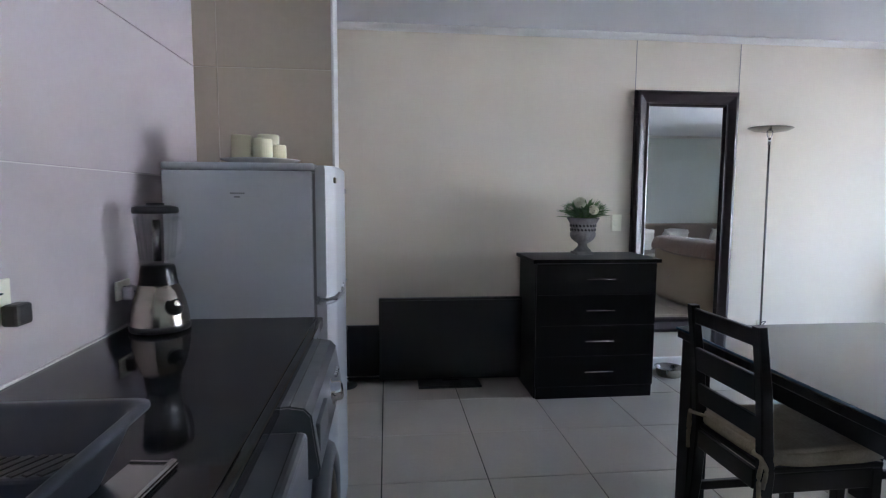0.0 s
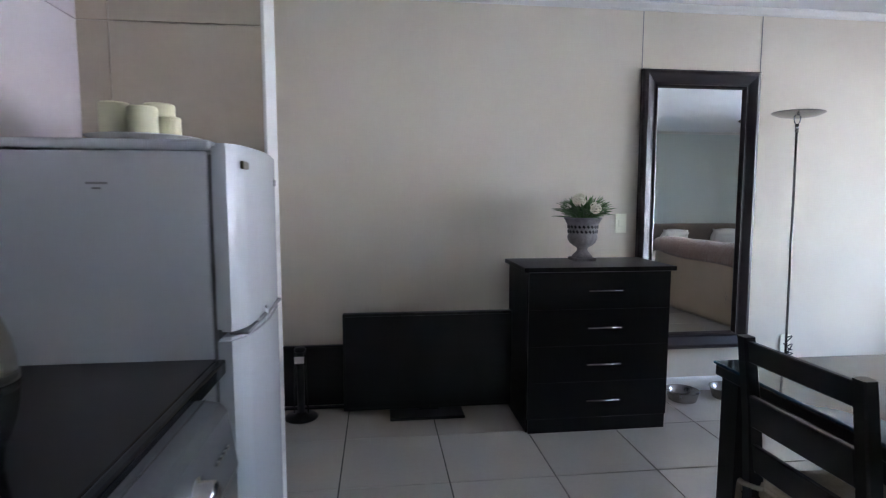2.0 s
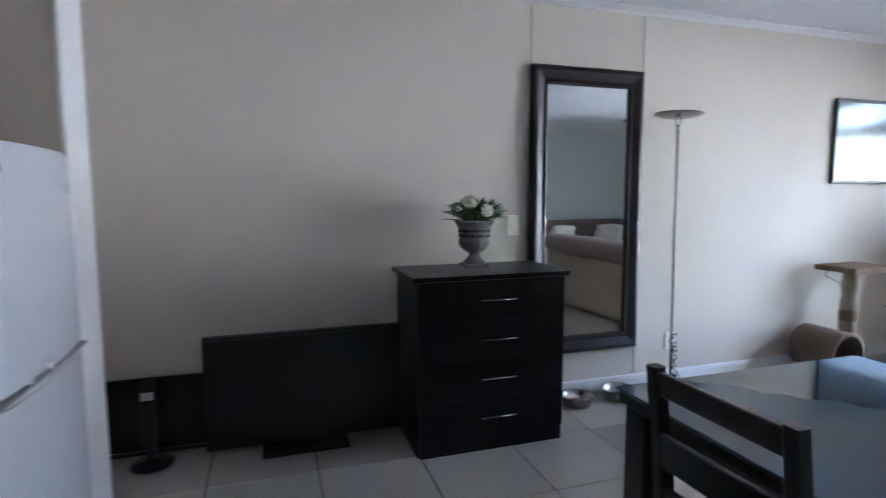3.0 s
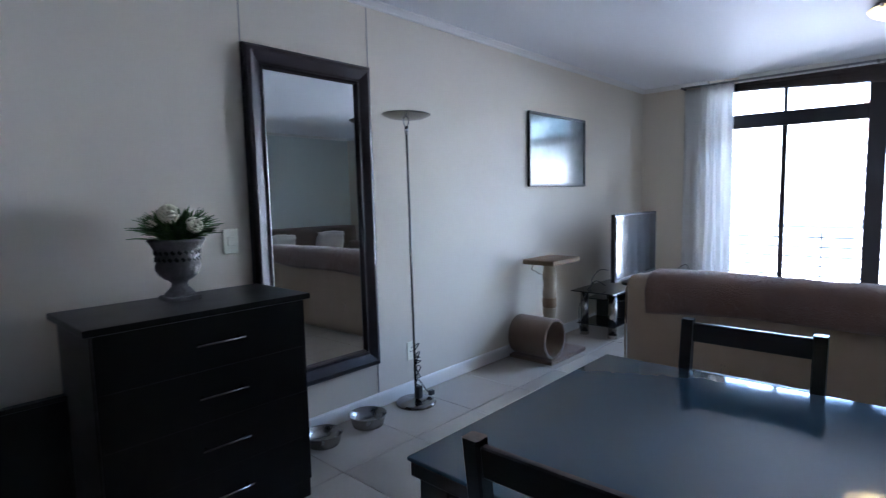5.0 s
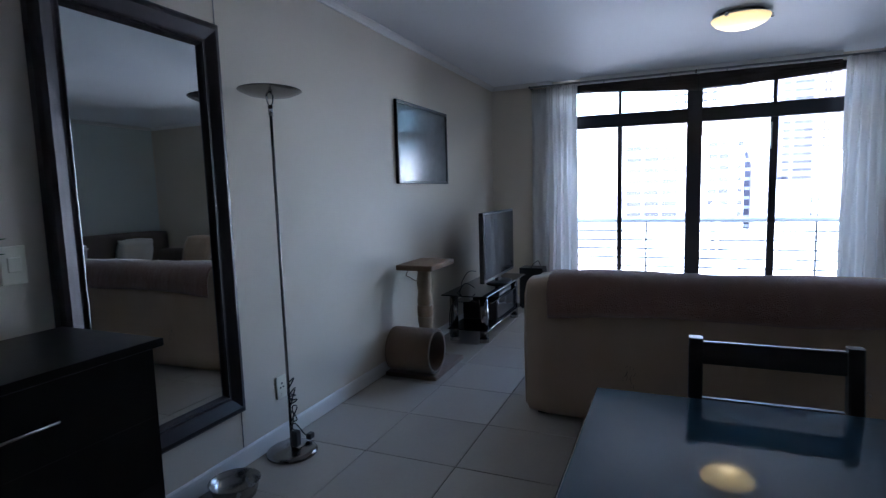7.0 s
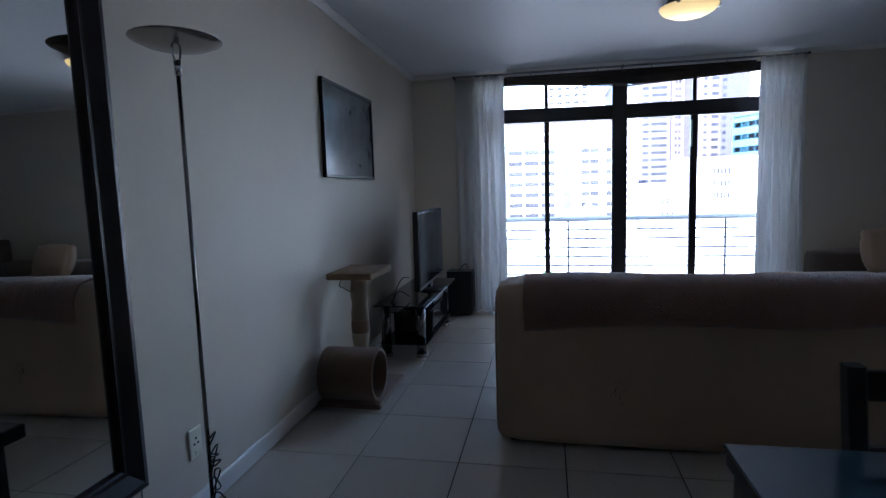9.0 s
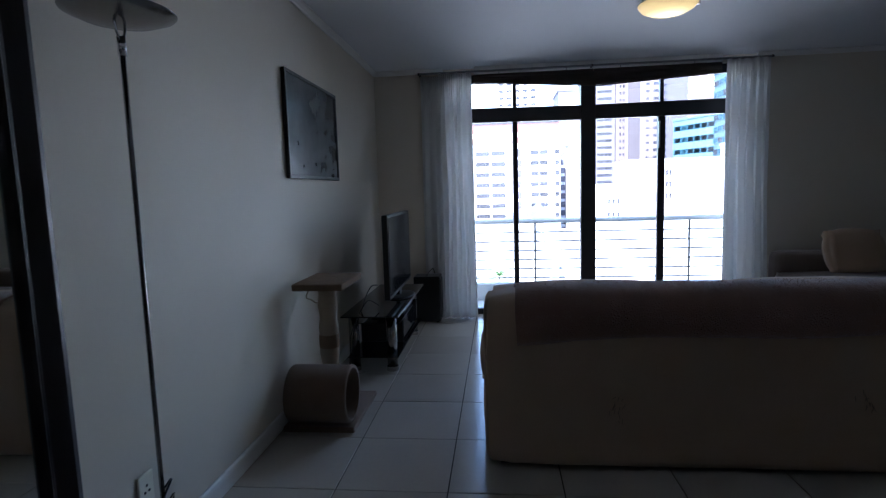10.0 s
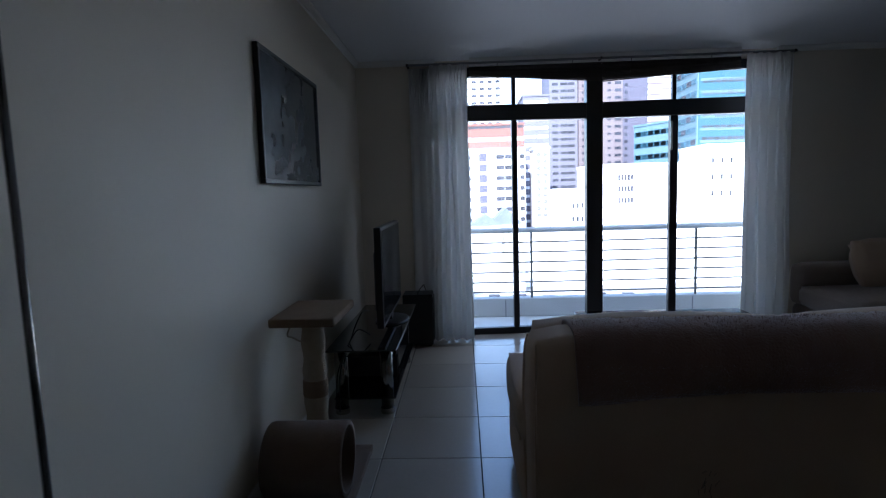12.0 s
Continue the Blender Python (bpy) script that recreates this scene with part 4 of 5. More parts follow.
def front_loader(y0, y1, name, label, category):
    a = thing(name, label, category, group="")
    part("body", box(XW + 0.03, 0.125, y0, y1, 0.012, 0.842, 0.006, 2), SILVER, a)
    bm = bmesh.new()
    prof = [(0.126, 0.700), (0.126, 0.865), (0.165, 0.868), (0.200, 0.862), (0.215, 0.845), (0.232, 0.725), (0.228, 0.706), (0.20, 0.698)]
    ra = [bm.verts.new((x, y0, z)) for x, z in prof]
    rb = [bm.verts.new((x, y1, z)) for x, z in prof]
    for i in range(len(prof)):
        j = (i + 1) % len(prof)
        bm.faces.new((ra[i], ra[j], rb[j], rb[i]))
    bm.faces.new(ra)
    bm.faces.new(rb[::-1])
    bmesh.ops.recalc_face_normals(bm, faces=bm.faces[:])
    bmesh.ops.bevel(bm, geom=[e for e in bm.edges if abs(e.verts[0].co.y - e.verts[1].co.y) < 1e-4], offset=0.004, segments=2, affect="EDGES")
    part("control_panel", bm, SILVER, a, "slanted silver control panel", smooth=False)
    part("top_seam", box(0.168, 0.1705, y0 + 0.004, y1 - 0.004, 0.8668, 0.8690), BLACKPL, a)
    part("front_panel", box(0.126, 0.190, y0 + 0.002, y1 - 0.002, 0.09, 0.697, 0.012, 2), SILVER, a)
    part("plinth", box(0.0, 0.15, y0 + 0.01, y1 - 0.01, 0.0, 0.088), SILVER, a)
    return a


wm = front_loader(1.55, 2.115, "washing_machine", "silver front-loading washing machine under the worktop", "washing machine")
ring = lathe([(0.140, 0.0), (0.190, 0.0), (0.192, 0.015), (0.180, 0.035), (0.155, 0.045), (0.140, 0.030)], 48, m=pose(0.190, 1.832, 0.455, 0, 90, 0))
dr = part("door", ring, SILVER, wm, "round silver door ring", smooth=True)
part("porthole", lathe([(0.139, 0.028), (0.10, 0.040), (0.05, 0.046), (0, 0.048)], 40, m=pose(0.190, 1.832, 0.455, 0, 90, 0)), BLACKGLASS, dr, "dark domed porthole glass", smooth=True)
KN = pose(0.2235, 1.89, 0.775, 0, 82, 0)
part("dial", lathe([(0, 0.030), (0.020, 0.030), (0.026, 0.026), (0.028, 0.004), (0.036, 0.002), (0.036, 0), (0, 0)], 28, m=KN), CHROME, wm, "chrome programme dial", smooth=True)
for k in range(4):
    part("button", rod((0.222, 1.985 + 0.022 * k, 0.79), (0.230, 1.985 + 0.022 * k, 0.79), 0.006, 10), CHROME, wm)
part("drawer", box(0.205, 0.229, 1.58, 1.74, 0.745, 0.815, 0.004, 2), SILVER, wm, m=None)
dw = thing("dishwasher", "silver dishwasher front under the worktop", "dishwasher")
part("body", box(XW + 0.03, 0.11, 0.935, 1.525, 0.012, 0.842, 0.004, 1), SILVER, dw)
part("door", box(0.112, 0.150, 0.939, 1.521, 0.10, 0.70, 0.006, 2), SILVER, dw)
part("control_panel", box(0.112, 0.212, 0.939, 1.521, 0.690, 0.828, 0.014, 3), SILVER, dw)
part("panel_seam", box(0.188, 0.1905, 0.945, 1.515, 0.826, 0.8285), BLACKPL, dw)
part("handle", box(0.2125, 0.222, 1.0, 1.40, 0.715, 0.740, 0.004, 2), BLACKPL, dw)
part("plinth", box(0.0, 0.08, 0.94, 1.52, 0, 0.098), BLACKPL, dw)

fridge = thing("fridge_freezer", "white enamel fridge-freezer at the end of the worktop", "fridge", pose(0, 0, 0))
FY0, FY1 = 2.362, 2.885
part("body", box(-0.395, 0.115, FY0, FY1, 0.0, 1.408, 0.006, 2), FRIDGE, fridge)
part("top", box(-0.395, 0.125, FY0 - 0.004, FY1 + 0.004, 1.410, 1.436, 0.010, 3), FRIDGE, fridge)
part("gasket", box(0.116, 0.126, FY0 + 0.012, FY1 - 0.012, 0.05, 1.40), GASKET, fridge)


def fridge_door(z0, z1, scoop):
    bm = bmesh.new()
    n = 48
    pts = [(0.127, FY0)]
    for k in range(n + 1):
        u = k / n
        y = FY0 + (FY1 - FY0) * u
        edge = min(u, 1 - u) * 8.0
        pts.append((0.184 + 0.022 * (1 - (2 * u - 1) ** 2) - 0.022 * max(0, 1 - edge) ** 2, y))
    pts.append((0.127, FY1))
    lo = [bm.verts.new((x, y, z0 + (0.0 if x < 0.135 else scoop * math.exp(-((y - FY0 - 0.19) / 0.035) ** 2)))) for x, y in pts]
    hi = [bm.verts.new((x, y, z1)) for x, y in pts]
    k = len(pts)
    for i in range(k):
        j = (i + 1) % k
        bm.faces.new((lo[i], lo[j], hi[j], hi[i]))
    bm.faces.new(lo[::-1])
    bm.faces.new(hi)
    bmesh.ops.recalc_face_normals(bm, faces=bm.faces[:])
    bmesh.ops.bevel(bm, geom=[e for e in bm.edges if abs(e.verts[0].co.z - e.verts[1].co.z) < 0.03 and len(e.link_faces) == 2 and max(abs(f.normal.z) for f in e.link_faces) > 0.5], offset=0.008, segments=2, affect="EDGES")
    return bm


part("door", fridge_door(0.06, 0.936, 0), FRIDGE, fridge, smooth=False)
up = part("door", fridge_door(0.950, 1.428, 0.030), FRIDGE, fridge, smooth=False)
part("handle_lip", box(0.150, 0.200, FY0 + 0.02, FY1 - 0.03, 0.939, 0.949, 0.003, 1), GASKET, fridge)
part("badge", box(0.188, 0.1965, FY0 + 0.032, FY0 + 0.105, 1.366, 1.387, 0.002, 1), BADGE, up, "small dull gold badge")
part("badge", box(0.1995, 0.2025, FY0 + 0.40, FY0 + 0.43, 1.33, 1.352, 0.001, 1), GASKET, up)
for k in range(7):
    part("lettering", box(-0.165 + 0.0072 * k, -0.1595 + 0.0072 * k, FY0 - 0.0018, FY0 + 0.001, 1.325, 1.331), GASKET, fridge)
part("lettering", box(-0.152, -0.132, FY0 - 0.0018, FY0 + 0.001, 1.313, 1.318), GASKET, fridge)

plate = tagged(part("candle_plate", lathe([(0, 0.004), (0.08, 0.004), (0.09, 0), (0.10, 0.004), (0.145, 0.018), (0.148, 0.021), (0.143, 0.022), (0.095, 0.010), (0, 0.010)], 48), CERAMIC, smooth=True), "round white plate on top of the fridge", "plate")
plate.location = (-0.10, 2.56, 1.436)
for x, y, r, h in ((-0.095, 2.40, 0.038, 0.098), (-0.045, 2.46, 0.040, 0.088), (0.000, 2.50, 0.042, 0.112), (0.005, 2.375, 0.037, 0.085), (0.062, 2.43, 0.032, 0.066)):
    c = thing("candle", "thick ivory pillar candle on a plate", "candle", pose(x * 0.8 - 0.085, y + 0.12, 1.447), "candles on the fridge")
    part("wax", lathe([(0, 0), (r, 0), (r, h - 0.004), (r - 0.004, h), (r - 0.012, h - 0.005), (0, h - 0.008)], 28), WAX, c, smooth=False)
    part("wick", rod((0, 0, h - 0.009), (0.002, 0, h + 0.004), 0.0012, 6), BLACKPL, c)

bld = thing("blender", "steel kitchen blender with a clear glass jug", "blender", pose(-0.360, 2.222, 0.8855) @ Matrix.Diagonal((0.92, 0.92, 0.975, 1)))
part("base", lathe([(0, 0.0), (0.098, 0.0), (0.100, 0.012), (0.098, 0.02), (0, 0.02)], 40), BLACKPL, bld, smooth=True)
part("motor_housing", lathe([(0.097, 0.02), (0.095, 0.05), (0.086, 0.095), (0.074, 0.130), (0.064, 0.152), (0, 0.152)], 48), WARMSTEEL, bld, "brushed steel cone", smooth=True)
part("collar", lathe([(0.064, 0.150), (0.060, 0.17), (0.056, 0.205), (0.052, 0.215), (0, 0.215)], 36), BLACKPL, bld, smooth=True)
part("jug", lathe([(0.050, 0.215), (0.056, 0.225), (0.064, 0.30), (0.072, 0.385), (0.073, 0.385), (0.069, 0.385), (0.060, 0.30), (0.052, 0.232), (0, 0.228)], 40), JAR, bld, "clear glass jug", smooth=True)
for k in range(8):
    a = 2 * math.pi * (k + 0.3) / 8
    part("jug_rib", rod((0.0535 * math.cos(a), 0.0535 * math.sin(a), 0.235), (0.0715 * math.cos(a), 0.0715 * math.sin(a), 0.378), 0.0032, 8), JAR, bld, smooth=True)
part("jug_handle", tube(smooth_path([(0.064, -0.03, 0.365), (0.105, -0.05, 0.372), (0.112, -0.052, 0.33), (0.098, -0.046, 0.27), (0.060, -0.03, 0.250)], 8), 0.007, 10), JAR, bld, smooth=True)
part("lid", lathe([(0, 0.386), (0.072, 0.386), (0.075, 0.392), (0.073, 0.406), (0.05, 0.412), (0.03, 0.412), (0.028, 0.420), (0, 0.421)], 40), BLACKPL, bld, smooth=True)
part("blade_column", rod((0, 0, 0.228), (0, 0, 0.365), 0.013, 16), DULLMETAL, bld, smooth=True)
SW = pose(0.072, -0.058, 0.085, 0, 60, -38)
part("dial", lathe([(0, 0.020), (0.018, 0.020), (0.022, 0.0), (0.030, 0.0), (0.030, -0.006), (0, -0.006)], 28, m=SW), BLACKPL, bld, smooth=True)
part("dial_cap", lathe([(0, 0.024), (0.012, 0.0235), (0.013, 0.019), (0, 0.019)], 20, m=SW), CHROME, bld, smooth=True)

s1 = wall_socket(pose(XW, 1.665, 1.10, 0, 0, 90) @ Matrix.Diagonal((1.3, 1, 0.5, 1)), "cream kitchen wall socket with a black plug")
pl = thing("black_plug", "black plug in the kitchen wall socket", "plug", pose(XW, 1.695, 1.050, 0, 0, 90))
part("plug_body", box(-0.028, 0.028, -0.050, -0.012, -0.025, 0.025, 0.008, 2), BLACKPL, pl)
s2 = wall_socket(pose(XW, 2.24, 1.012, 0, 0, 90) @ Matrix.Diagonal((1.2, 1, 0.5, 1)), "cream kitchen wall socket behind the blender")
pl = thing("white_plug", "white plug in the kitchen wall socket", "plug", pose(XW, 2.235, 1.003, 0, 0, 90))
part("plug_body", box(-0.024, 0.024, -0.048, -0.012, -0.022, 0.022, 0.008, 2), CERAMIC, pl)
for x in (-0.01, 0.01):
    part("screw", rod((x, -0.049, 0.005), (x, -0.047, 0.005), 0.004, 8), BLACKPL, pl)

# dish rack: a sloping-sided tray with a slotted floor
rk = thing("dish_rack", "grey plastic dish rack on the granite worktop", "dish rack", pose(-0.235, 1.02, 0.8855))
bm = bmesh.new()
rings = []
for hx, hy, z in ((0.185, 0.225, 0.0), (0.225, 0.265, 0.098), (0.240, 0.280, 0.100), (0.240, 0.280, 0.106), (0.226, 0.266, 0.107), (0.216, 0.256, 0.102), (0.178, 0.218, 0.010)):
    ring = []
    for cx, cy in ((1, 1), (-1, 1), (-1, -1), (1, -1)):
        for k in range(5):
            a = math.atan2(cy, cx) + (k - 2) * math.pi / 8
            ring.append(bm.verts.new((cx * (hx - 0.035) + 0.035 * math.cos(a), cy * (hy - 0.035) + 0.035 * math.sin(a), z)))
    rings.append(ring)
for a, b in zip(rings, rings[1:]):
    for k in range(len(a)):
        bm.faces.new((a[k], a[(k + 1) % len(a)], b[(k + 1) % len(a)], b[k]))
bm.faces.new(rings[0][::-1])
bm.faces.new(rings[-1])
bmesh.ops.recalc_face_normals(bm, faces=bm.faces[:])
part("tray", bm, RACK, rk, smooth=True)
part("ledge", box(-0.17, 0.17, 0.13, 0.205, 0.012, 0.052, 0.006, 2), RACK, rk)
for k in range(17):
    part("slot", box(-0.006, 0.006, -0.035, 0.035, 0, 0.003, 0.001, 1), BLACKPL, rk, m=pose(-0.155 + 0.0195 * k, 0.168, 0.0515, 0, 0, -28))
for k in range(11):
    part("rib", box(-0.165, 0.165, -0.004, 0.004, 0.011, 0.020, 0.001, 1), RACK, rk, m=pose(0, -0.19 + 0.028 * k, 0))
tray = thing("steel_tray", "thin steel drip tray beside the dish rack", "tray", pose(-0.022, 1.16, 0.8855, 0, 0, -7))
part("tray_plate", box(-0.030, 0.048, -0.30, 0.125, 0.0, 0.004, 0.001, 1), STEEL, tray)
part("tray_rim", box(0.036, 0.048, -0.30, 0.125, 0.004, 0.012, 0.003, 1), STEEL, tray)
part("tray_rim", box(-0.030, 0.035, 0.119, 0.125, 0.004, 0.007, 0.001, 1), STEEL, tray)
cb = thing("black_cable", "loose black cable behind the dish rack", "cable")
part("cord", tube(smooth_path([(-0.47, 1.42, 0.905), (-0.43, 1.47, 0.915), (-0.37, 1.46, 0.895), (-0.35, 1.42, 0.893), (-0.42, 1.39, 0.892)], 8), 0.0055, 8), BLACKPL, cb, smooth=True)

# ---- the city ----
GROUND = -21.0
ASPHALT = surf("asphalt", (0.26, 0.25, 0.24), (0.20, 0.20, 0.195), 0.9, 0.05, 1)
PALEST = surf("sunlit_white_plaster", (0.70, 0.715, 0.745), (0.64, 0.655, 0.685), 0.85, 0.1, 1)
PINKST = surf("pink_cladding", (0.19, 0.085, 0.07), (0.165, 0.075, 0.06), 0.8, 0.1, 1)
BEIGEST = surf("beige_cladding", (0.15, 0.124, 0.132), (0.13, 0.108, 0.115), 0.8, 0.1, 1)
GREYST = surf("grey_cladding", (0.088, 0.085, 0.118), (0.075, 0.072, 0.10), 0.8, 0.1, 1)
LAVST = surf("lavender_grey_cladding", (0.135, 0.132, 0.168), (0.118, 0.115, 0.148), 0.8, 0.1, 1)
TEAL = surf("teal_curtain_glass", (0.022, 0.070, 0.105), (0.036, 0.095, 0.13), 0.25, 0.12, 1, ior=1.5)
DARKWIN = surf("office_window_glass", (0.028, 0.030, 0.042), (0.05, 0.053, 0.068), 0.25, 0.2, 1, vary=0.3)
TEALBAND = surf("pale_teal_spandrel", (0.11, 0.18, 0.21), (0.09, 0.15, 0.18), 0.5, 0.2, 2)
SLATE = surf("blue_grey_roof", (0.12, 0.135, 0.16), (0.09, 0.105, 0.13), 0.8, 0.3, 3)
tagged(part("ground", box(9.5, 2500, -1500, 1500, GROUND - 1, GROUND), ASPHALT), "grey asphalt ground far below", "ground", kind="structure")


def slab(name, m, y0, y1, z1, x, depth, label, rows=(), z0=GROUND, turn=0.0):
    """A block whose front stands at x; rows: (y from, y to, z from, z to, columns, storeys, window width share, window height share, material)."""
    b = thing(name, label, "building", pose(x, (y0 + y1) / 2, 0, 0, 0, turn))
    hw = (y1 - y0) / 2
    part("wall", box(0, depth, -hw, hw, z0, z1), m, b)
    part("roof", box(-0.2, depth + 0.2, -hw - 0.2, hw + 0.2, z1, z1 + 0.6), m, b)
    mesh = {}
    for ya, yb, za, zb, nc, ns, sw, sh, wm in rows:
        dw, dh = (yb - ya) / nc, (zb - za) / ns
        key = (round(dw, 3), round(dh, 3), sw, sh, wm.name)
        for i in range(nc):
            for j in range(ns):
                at = ((0.0, ya + dw * (i + 0.5) - (y0 + y1) / 2, za + dh * (j + 0.5)))
                if key not in mesh:
                    o = part("window", box(-0.05, 0.3, -dw * sw / 2, dw * sw / 2, -dh * sh / 2, dh * sh / 2), wm, b)
                    mesh[key] = o.data
                else:
                    o = new("window", mesh[key])
                    o.parent = b
                o.location = at
    return b


slab("office_block", PALEST, -13.8, 14.0, 12.7, 150, 18, "white office block with rows of strip windows", ((-3.5, -1.3, -7.5, 12.3, 1, 7, 0.98, 0.74, GREYST), (-10.6, -5.9, -7.5, 12.3, 2, 7, 0.95, 0.40, DARKWIN), (-13.7, -12.3, -7.5, 12.3, 1, 7, 0.9, 0.42, DARKWIN), (0.6, 13.4, -7.5, 12.3, 3, 7, 0.88, 0.42, DARKWIN)))
slab("office_block", PINKST, -13.9, 14.0, 19.6, 153, 15, "pink clad office block with dark louvred top", ((-13.7, 13.7, 18.8, 19.6, 18, 1, 0.9, 0.95, DARKWIN), (-13.8, 13.8, 15.4, 16.4, 1, 1, 0.998, 0.98, PALEST), (-13.8, 13.8, 12.9, 13.5, 1, 1, 0.998, 0.98, PALEST)))
slab("office_tower", LAVST, -24.4, -16.2, 30.8, 175, 16, "blue-grey office tower with pale floor bands", ((-24.1, -16.5, -20, 30.4, 2, 19, 0.92, 0.34, PALEST),))
slab("office_tower", LAVST, -41.6, -30.9, 62, 215, 20, "tall lavender-grey office tower with dark windows", ((-34.2, -31.9, 1.5, 61.5, 1, 23, 0.96, 0.38, DARKWIN), (-40.6, -35.0, 1.5, 61.5, 2, 23, 0.94, 0.38, DARKWIN)))
slab("office_tower", BEIGEST, -45.6, -41.7, 60, 213, 20, "narrow pinkish wing of a tall tower", ((-45.0, -42.6, 1.5, 59.5, 2, 23, 0.55, 0.42, DARKWIN),))
slab("office_tower", PALEST, -14.4, 3.0, 52, 230, 20, "tall pale office tower with small windows", ((-13.8, 2.5, 20, 51, 5, 11, 0.6, 0.4, DARKWIN),))
slab("office_tower", BEIGEST, -51.5, -44.6, 56, 190, 18, "tall beige residential tower", ((-51.1, -48.7, 2, 55, 1, 22, 0.9, 0.4, DARKWIN), (-47.8, -46.2, 2, 55, 1, 22, 0.7, 0.3, DARKWIN)))
slab("office_tower", GREYST, -60.2, -51.7, 55, 191, 18, "tall violet-grey residential tower", ((-53.6, -52.3, 2, 54, 1, 22, 0.8, 0.4, DARKWIN),))
slab("office_tower", PALEST, -93.0, -74.5, 60, 235, 20, "tall pale tower with striped floors", ((-92.5, -75, 10, 59, 1, 22, 0.99, 0.30, BEIGEST),))
slab("glass_building", TEALBAND, -67.6, -44.6, 20.2, 165, 10, "pale stepped glass office building", ((-67.4, -44.8, 2.0, 19.6, 1, 5, 0.995, 0.42, TEAL), (-67.0, -45.2, 2.0, 19.6, 9, 5, 0.8, 0.36, DARKWIN)), turn=-62)
gb = slab("glass_building", TEAL, -85.0, -58.0, 40.0, 146, 17, "large teal curtain-glass office building", ((-84.6, -58.4, 2, 39.5, 1, 12, 0.99, 0.22, TEALBAND), (-84.2, -58.8, 3.2, 38.6, 16, 12, 0.86, 0.34, DARKWIN)))
# Paler colour makes up for the little sun that reaches this side.
part("side_wall", box(0.2, 17.0, 13.5, 13.8, GROUND, 40.0), TEALBAND, gb, "side wall coloured paler than the front")
for k in range(12):
    for j in range(5):
        part("window", box(1.0 + 3.2 * j, 3.6 + 3.2 * j, 13.7, 13.95, 3.0 + 3.1 * k, 4.3 + 3.1 * k), TEAL if (j + k) % 3 else DARKWIN, gb)
slab("white_block", PALEST, -68.0, -29.0, 7.0, 140, 16, "plain white building with few windows", ((-39.7, -35.7, -3.0, 5.6, 5, 3, 0.72, 0.5, DARKWIN),))
slab("white_block", PALEST, -78.0, -56.3, 11.0, 137.5, 16, "taller plain white building with a few windows", ((-63.6, -56.9, -2.4, 9.6, 3, 3, 0.24, 0.34, DARKWIN),))
slab("white_block", PALEST, -29.5, -20.4, 1.2, 145, 16, "plain white low building", ((-28.6, -25, -8, -1, 3, 2, 0.5, 0.4, DARKWIN),))
slab("white_block", PALEST, -20.1, -16.2, 12.6, 149, 10, "narrow white apartment block", ((-19.9, -16.4, -6, 12.0, 2, 10, 0.62, 0.60, LAVST),))
slab("white_block", PALEST, -70, -8, -9.5, 128, 10, "long low white building", ())
slab("white_block", PALEST, -10, 25, -13.5, 120, 8, "low pale shed beside the street", ())


def house(x, y, w, d, zb, zr, label):
    h = thing("gabled_house", label, "house", pose(x, y, 0))
    part("wall", box(0, d, -w / 2, w / 2, GROUND, zb), PALEST, h)
    bm = bmesh.new()
    a = [bm.verts.new(p) for p in ((-0.4, -w / 2 - 0.4, zb), (-0.4, w / 2 + 0.4, zb), (-0.4, 0, zr), (d + 0.4, -w / 2 - 0.4, zb), (d + 0.4, w / 2 + 0.4, zb), (d + 0.4, 0, zr))]
    for f in ((0, 1, 2), (5, 4, 3), (0, 2, 5, 3), (2, 1, 4, 5), (1, 0, 3, 4)):
        bm.faces.new([a[i] for i in f])
    bmesh.ops.recalc_face_normals(bm, faces=bm.faces[:])
    part("roof", bm, SLATE, h, "blue-grey pitched roof")


house(134, -2.2, 7.4, 10, -6.6, -3.9, "small white house with a grey pitched roof")
house(137, -7.4, 7.6, 10, -6.6, -2.6, "small white house with a grey gabled roof")


def parked_car(x, y, m, label):
    c = thing("parked_car", label, "car", pose(x, y, GROUND), "cars in the street")
    part("body", box(-0.85, 0.85, -2.1, 2.1, 0.3, 0.9, 0.15, 2), m, c)
    part("cabin", box(-0.72, 0.72, -1.1, 1.2, 0.85, 1.42, 0.2, 2), DARKWIN, c)
    for sx in (-0.8, 0.8):
        for sy in (-1.3, 1.3):
            part("wheel", rod((sx - 0.08, sy, 0.32), (sx + 0.08, sy, 0.32), 0.32, 14), BLACKPL, c)


def palm(x, y, h, label):
    t = thing("palm_tree", label, "tree", pose(x, y, GROUND))
    part("trunk", lathe([(0.35, 0), (0.22, h * 0.5), (0.16, h), (0, h)], 12), BARK, t, smooth=True)
    r = random.Random(int(h * 10))
    mesh = None
    for k in range(26):
        if mesh is None:
            bm = bmesh.new()
            spine = [(2.6 * u, 0.35 * u - 1.5 * u * u) for u in (0, 0.2, 0.4, 0.6, 0.8, 1.0)]
            for (xa, za), (xb, zb) in zip(spine, spine[1:]):
                for s in (-1, 1):
                    for q in range(3):
                        u = q / 3
                        xm, zm = xa + (xb - xa) * u, za + (zb - za) * u
                        bm.faces.new([bm.verts.new(p) for p in ((xm, 0, zm), (xm + 0.14, 0, zm), (xm + 0.45, s * 0.5, zm - 0.25))])
            o = part("frond", bm, LEAF, t)
            mesh = o.data
        else:
            o = new("frond", mesh)
            o.parent = t
        o.matrix_basis = pose(0, 0, h, 0, r.uniform(-45, 25), k * 137.5)


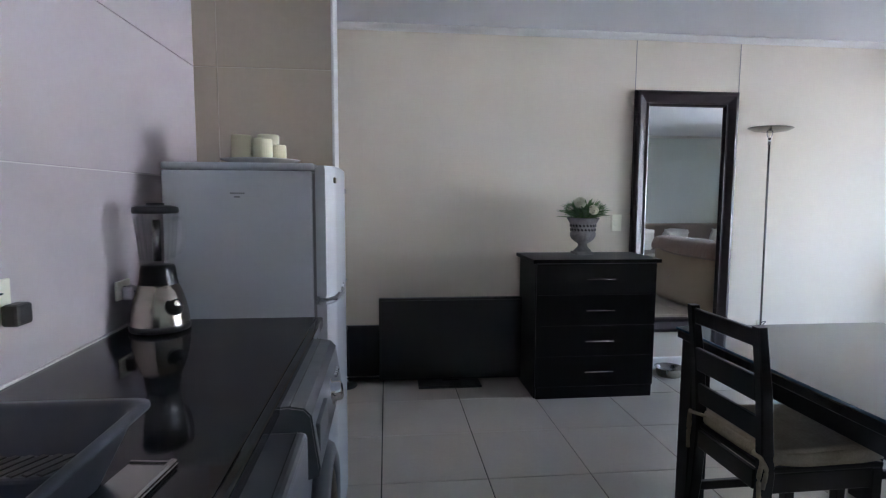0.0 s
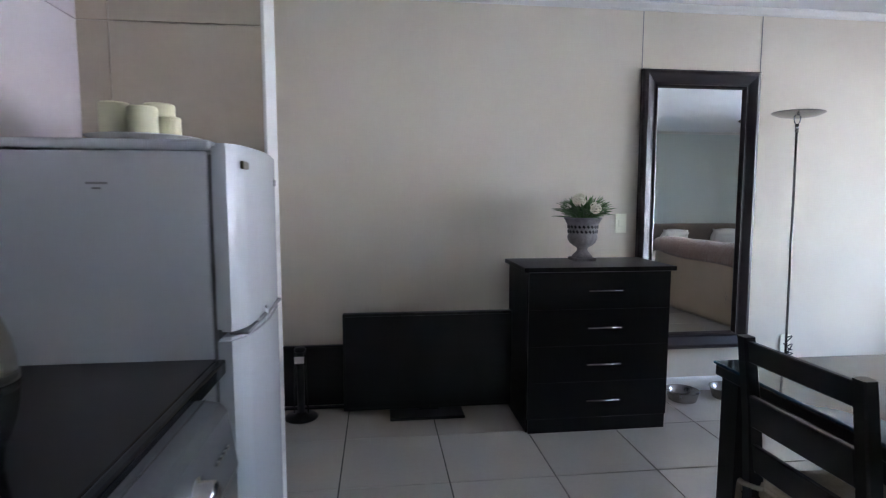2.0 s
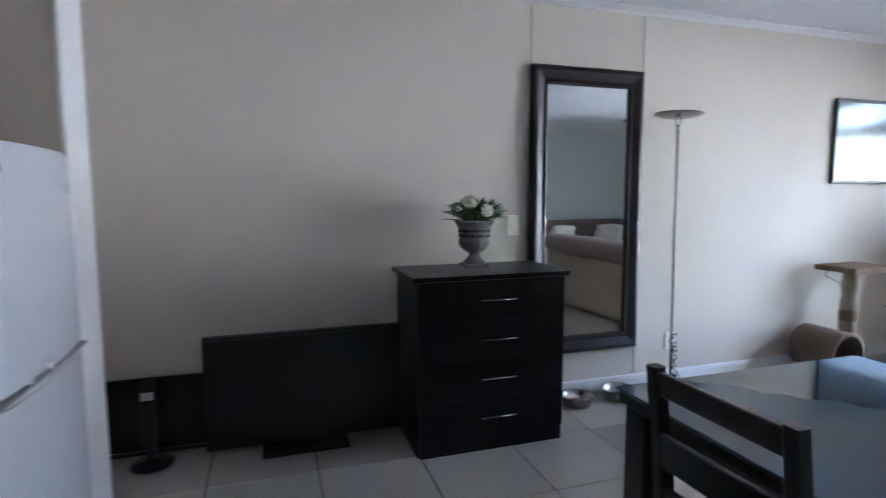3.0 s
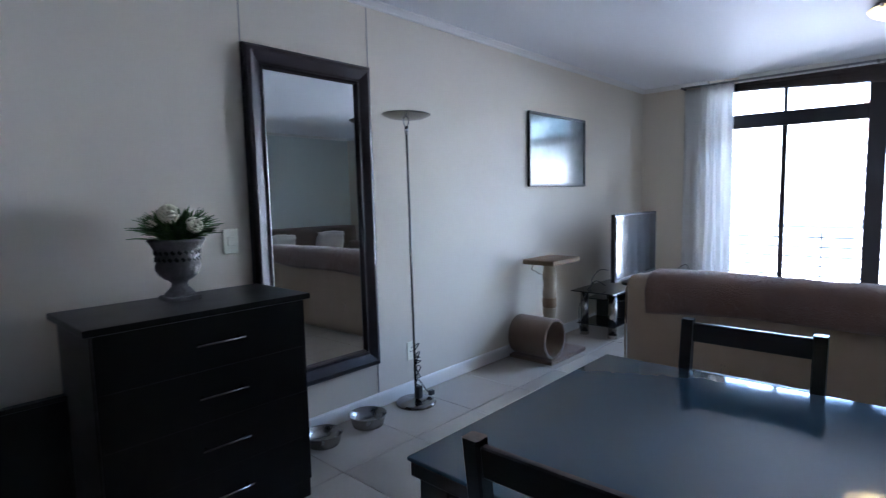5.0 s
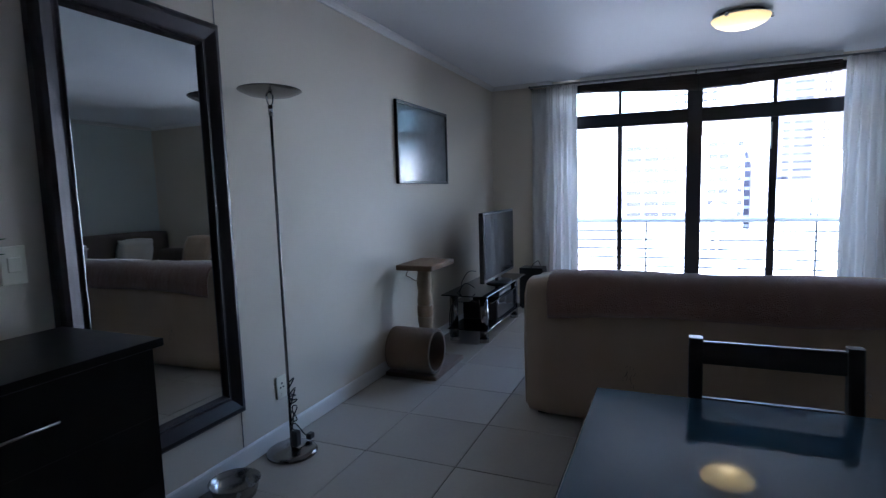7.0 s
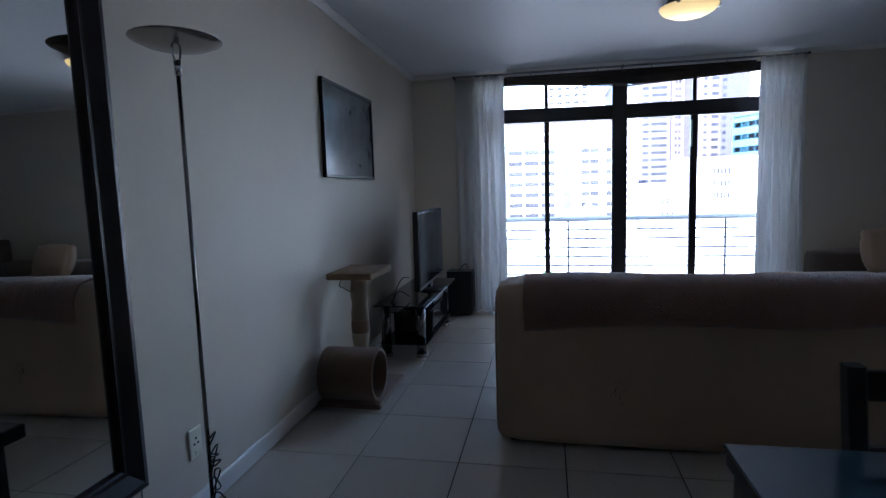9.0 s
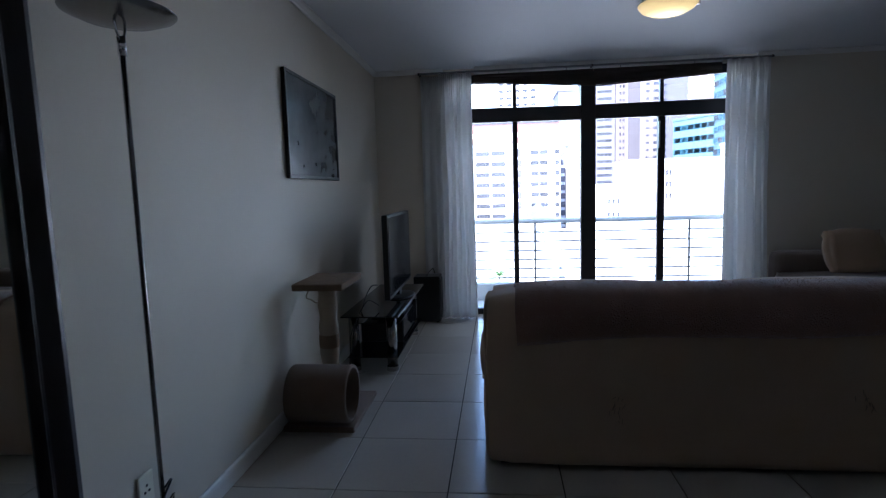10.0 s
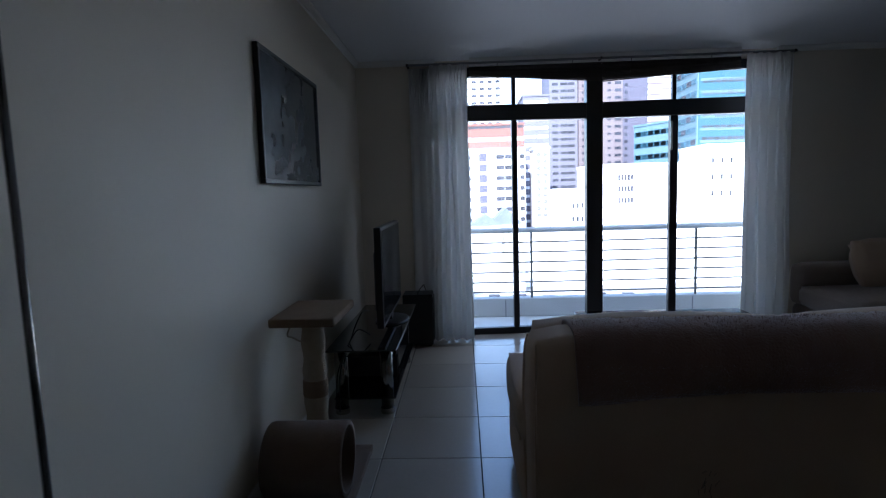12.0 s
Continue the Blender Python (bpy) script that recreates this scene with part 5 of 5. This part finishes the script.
BARK = surf("palm_bark", (0.16, 0.13, 0.10), rough=0.9, scale=2)
palm(116, 3.0, 4.2, "palm tree beside the street")
rc = random.Random(3)
for k in range(9):
    parked_car(112 + rc.uniform(-3, 3), 8 - 5.4 * k, rc.choice((BLACKPL, SILVER, PALEST, GREYST)), "parked car in the street below")

# ---- tiles ----
def tile_piece(w, h, t, bev):
    """A flat tile with eased upper edges, from (0, 0) to (w, h), its top at z = 0."""
    bm = bmesh.new()
    lo = [bm.verts.new(p) for p in ((0, 0, -t), (w, 0, -t), (w, h, -t), (0, h, -t))]
    mi = [bm.verts.new(p) for p in ((0, 0, -bev), (w, 0, -bev), (w, h, -bev), (0, h, -bev))]
    hi = [bm.verts.new(p) for p in ((bev, bev, 0), (w - bev, bev, 0), (w - bev, h - bev, 0), (bev, h - bev, 0))]
    for a, b in ((lo, mi), (mi, hi)):
        for k in range(4):
            bm.faces.new((a[k], a[(k + 1) % 4], b[(k + 1) % 4], b[k]))
    bm.faces.new(hi)
    bm.faces.new(lo[::-1])
    return bm


TILES = {}


def lay(parent, u0, u1, v0, v1, ou, ov, su, sv, gap, material, m, name="tile"):
    """Tiles on a grid with origin ou, ov and pitch su, sv, cut at the edges of the field."""
    i0, j0 = math.floor((u0 - ou) / su), math.floor((v0 - ov) / sv)
    i = i0
    while ou + i * su < u1:
        j = j0
        while ov + j * sv < v1:
            a, b = max(u0, ou + i * su + gap / 2), min(u1, ou + (i + 1) * su - gap / 2)
            c, d = max(v0, ov + j * sv + gap / 2), min(v1, ov + (j + 1) * sv - gap / 2)
            if b - a > 0.01 and d - c > 0.01:
                key = (round(b - a, 4), round(d - c, 4), material.name)
                if key not in TILES:
                    o = part(name, tile_piece(b - a, d - c, 0.006, 0.0005), material)
                    TILES[key] = o.data
                else:
                    o = new(name, TILES[key])
                o.parent = parent
                o.matrix_basis = m @ Matrix.Translation((a, c, 0.0004 * math.sin(i * 5.1 + j * 3.7)))
            j += 1
        i += 1


floor_ob = bpy.data.objects["floor"]
lay(floor_ob, XW, 7.375, YS, YN, 0.35, 3.28, 0.5, 0.5, 0.006, TILE, Matrix.Identity(4))
lay(wall_kitchen, YS, YN, 0.0, ZC, YS, 1.395, 6.0, 0.505, 0.004, KTILE, Matrix(((0, 0, 1, XW), (1, 0, 0, 0), (0, 1, 0, 0), (0, 0, 0, 1))))
lay(wall_stub, XW, 0.128, 0.0, ZC, -0.382, 1.395, 0.60, 0.505, 0.004, BTILE, Matrix(((1, 0, 0, 0), (0, 0, -1, 3.002), (0, 1, 0, 0), (0, 0, 0, 1))))
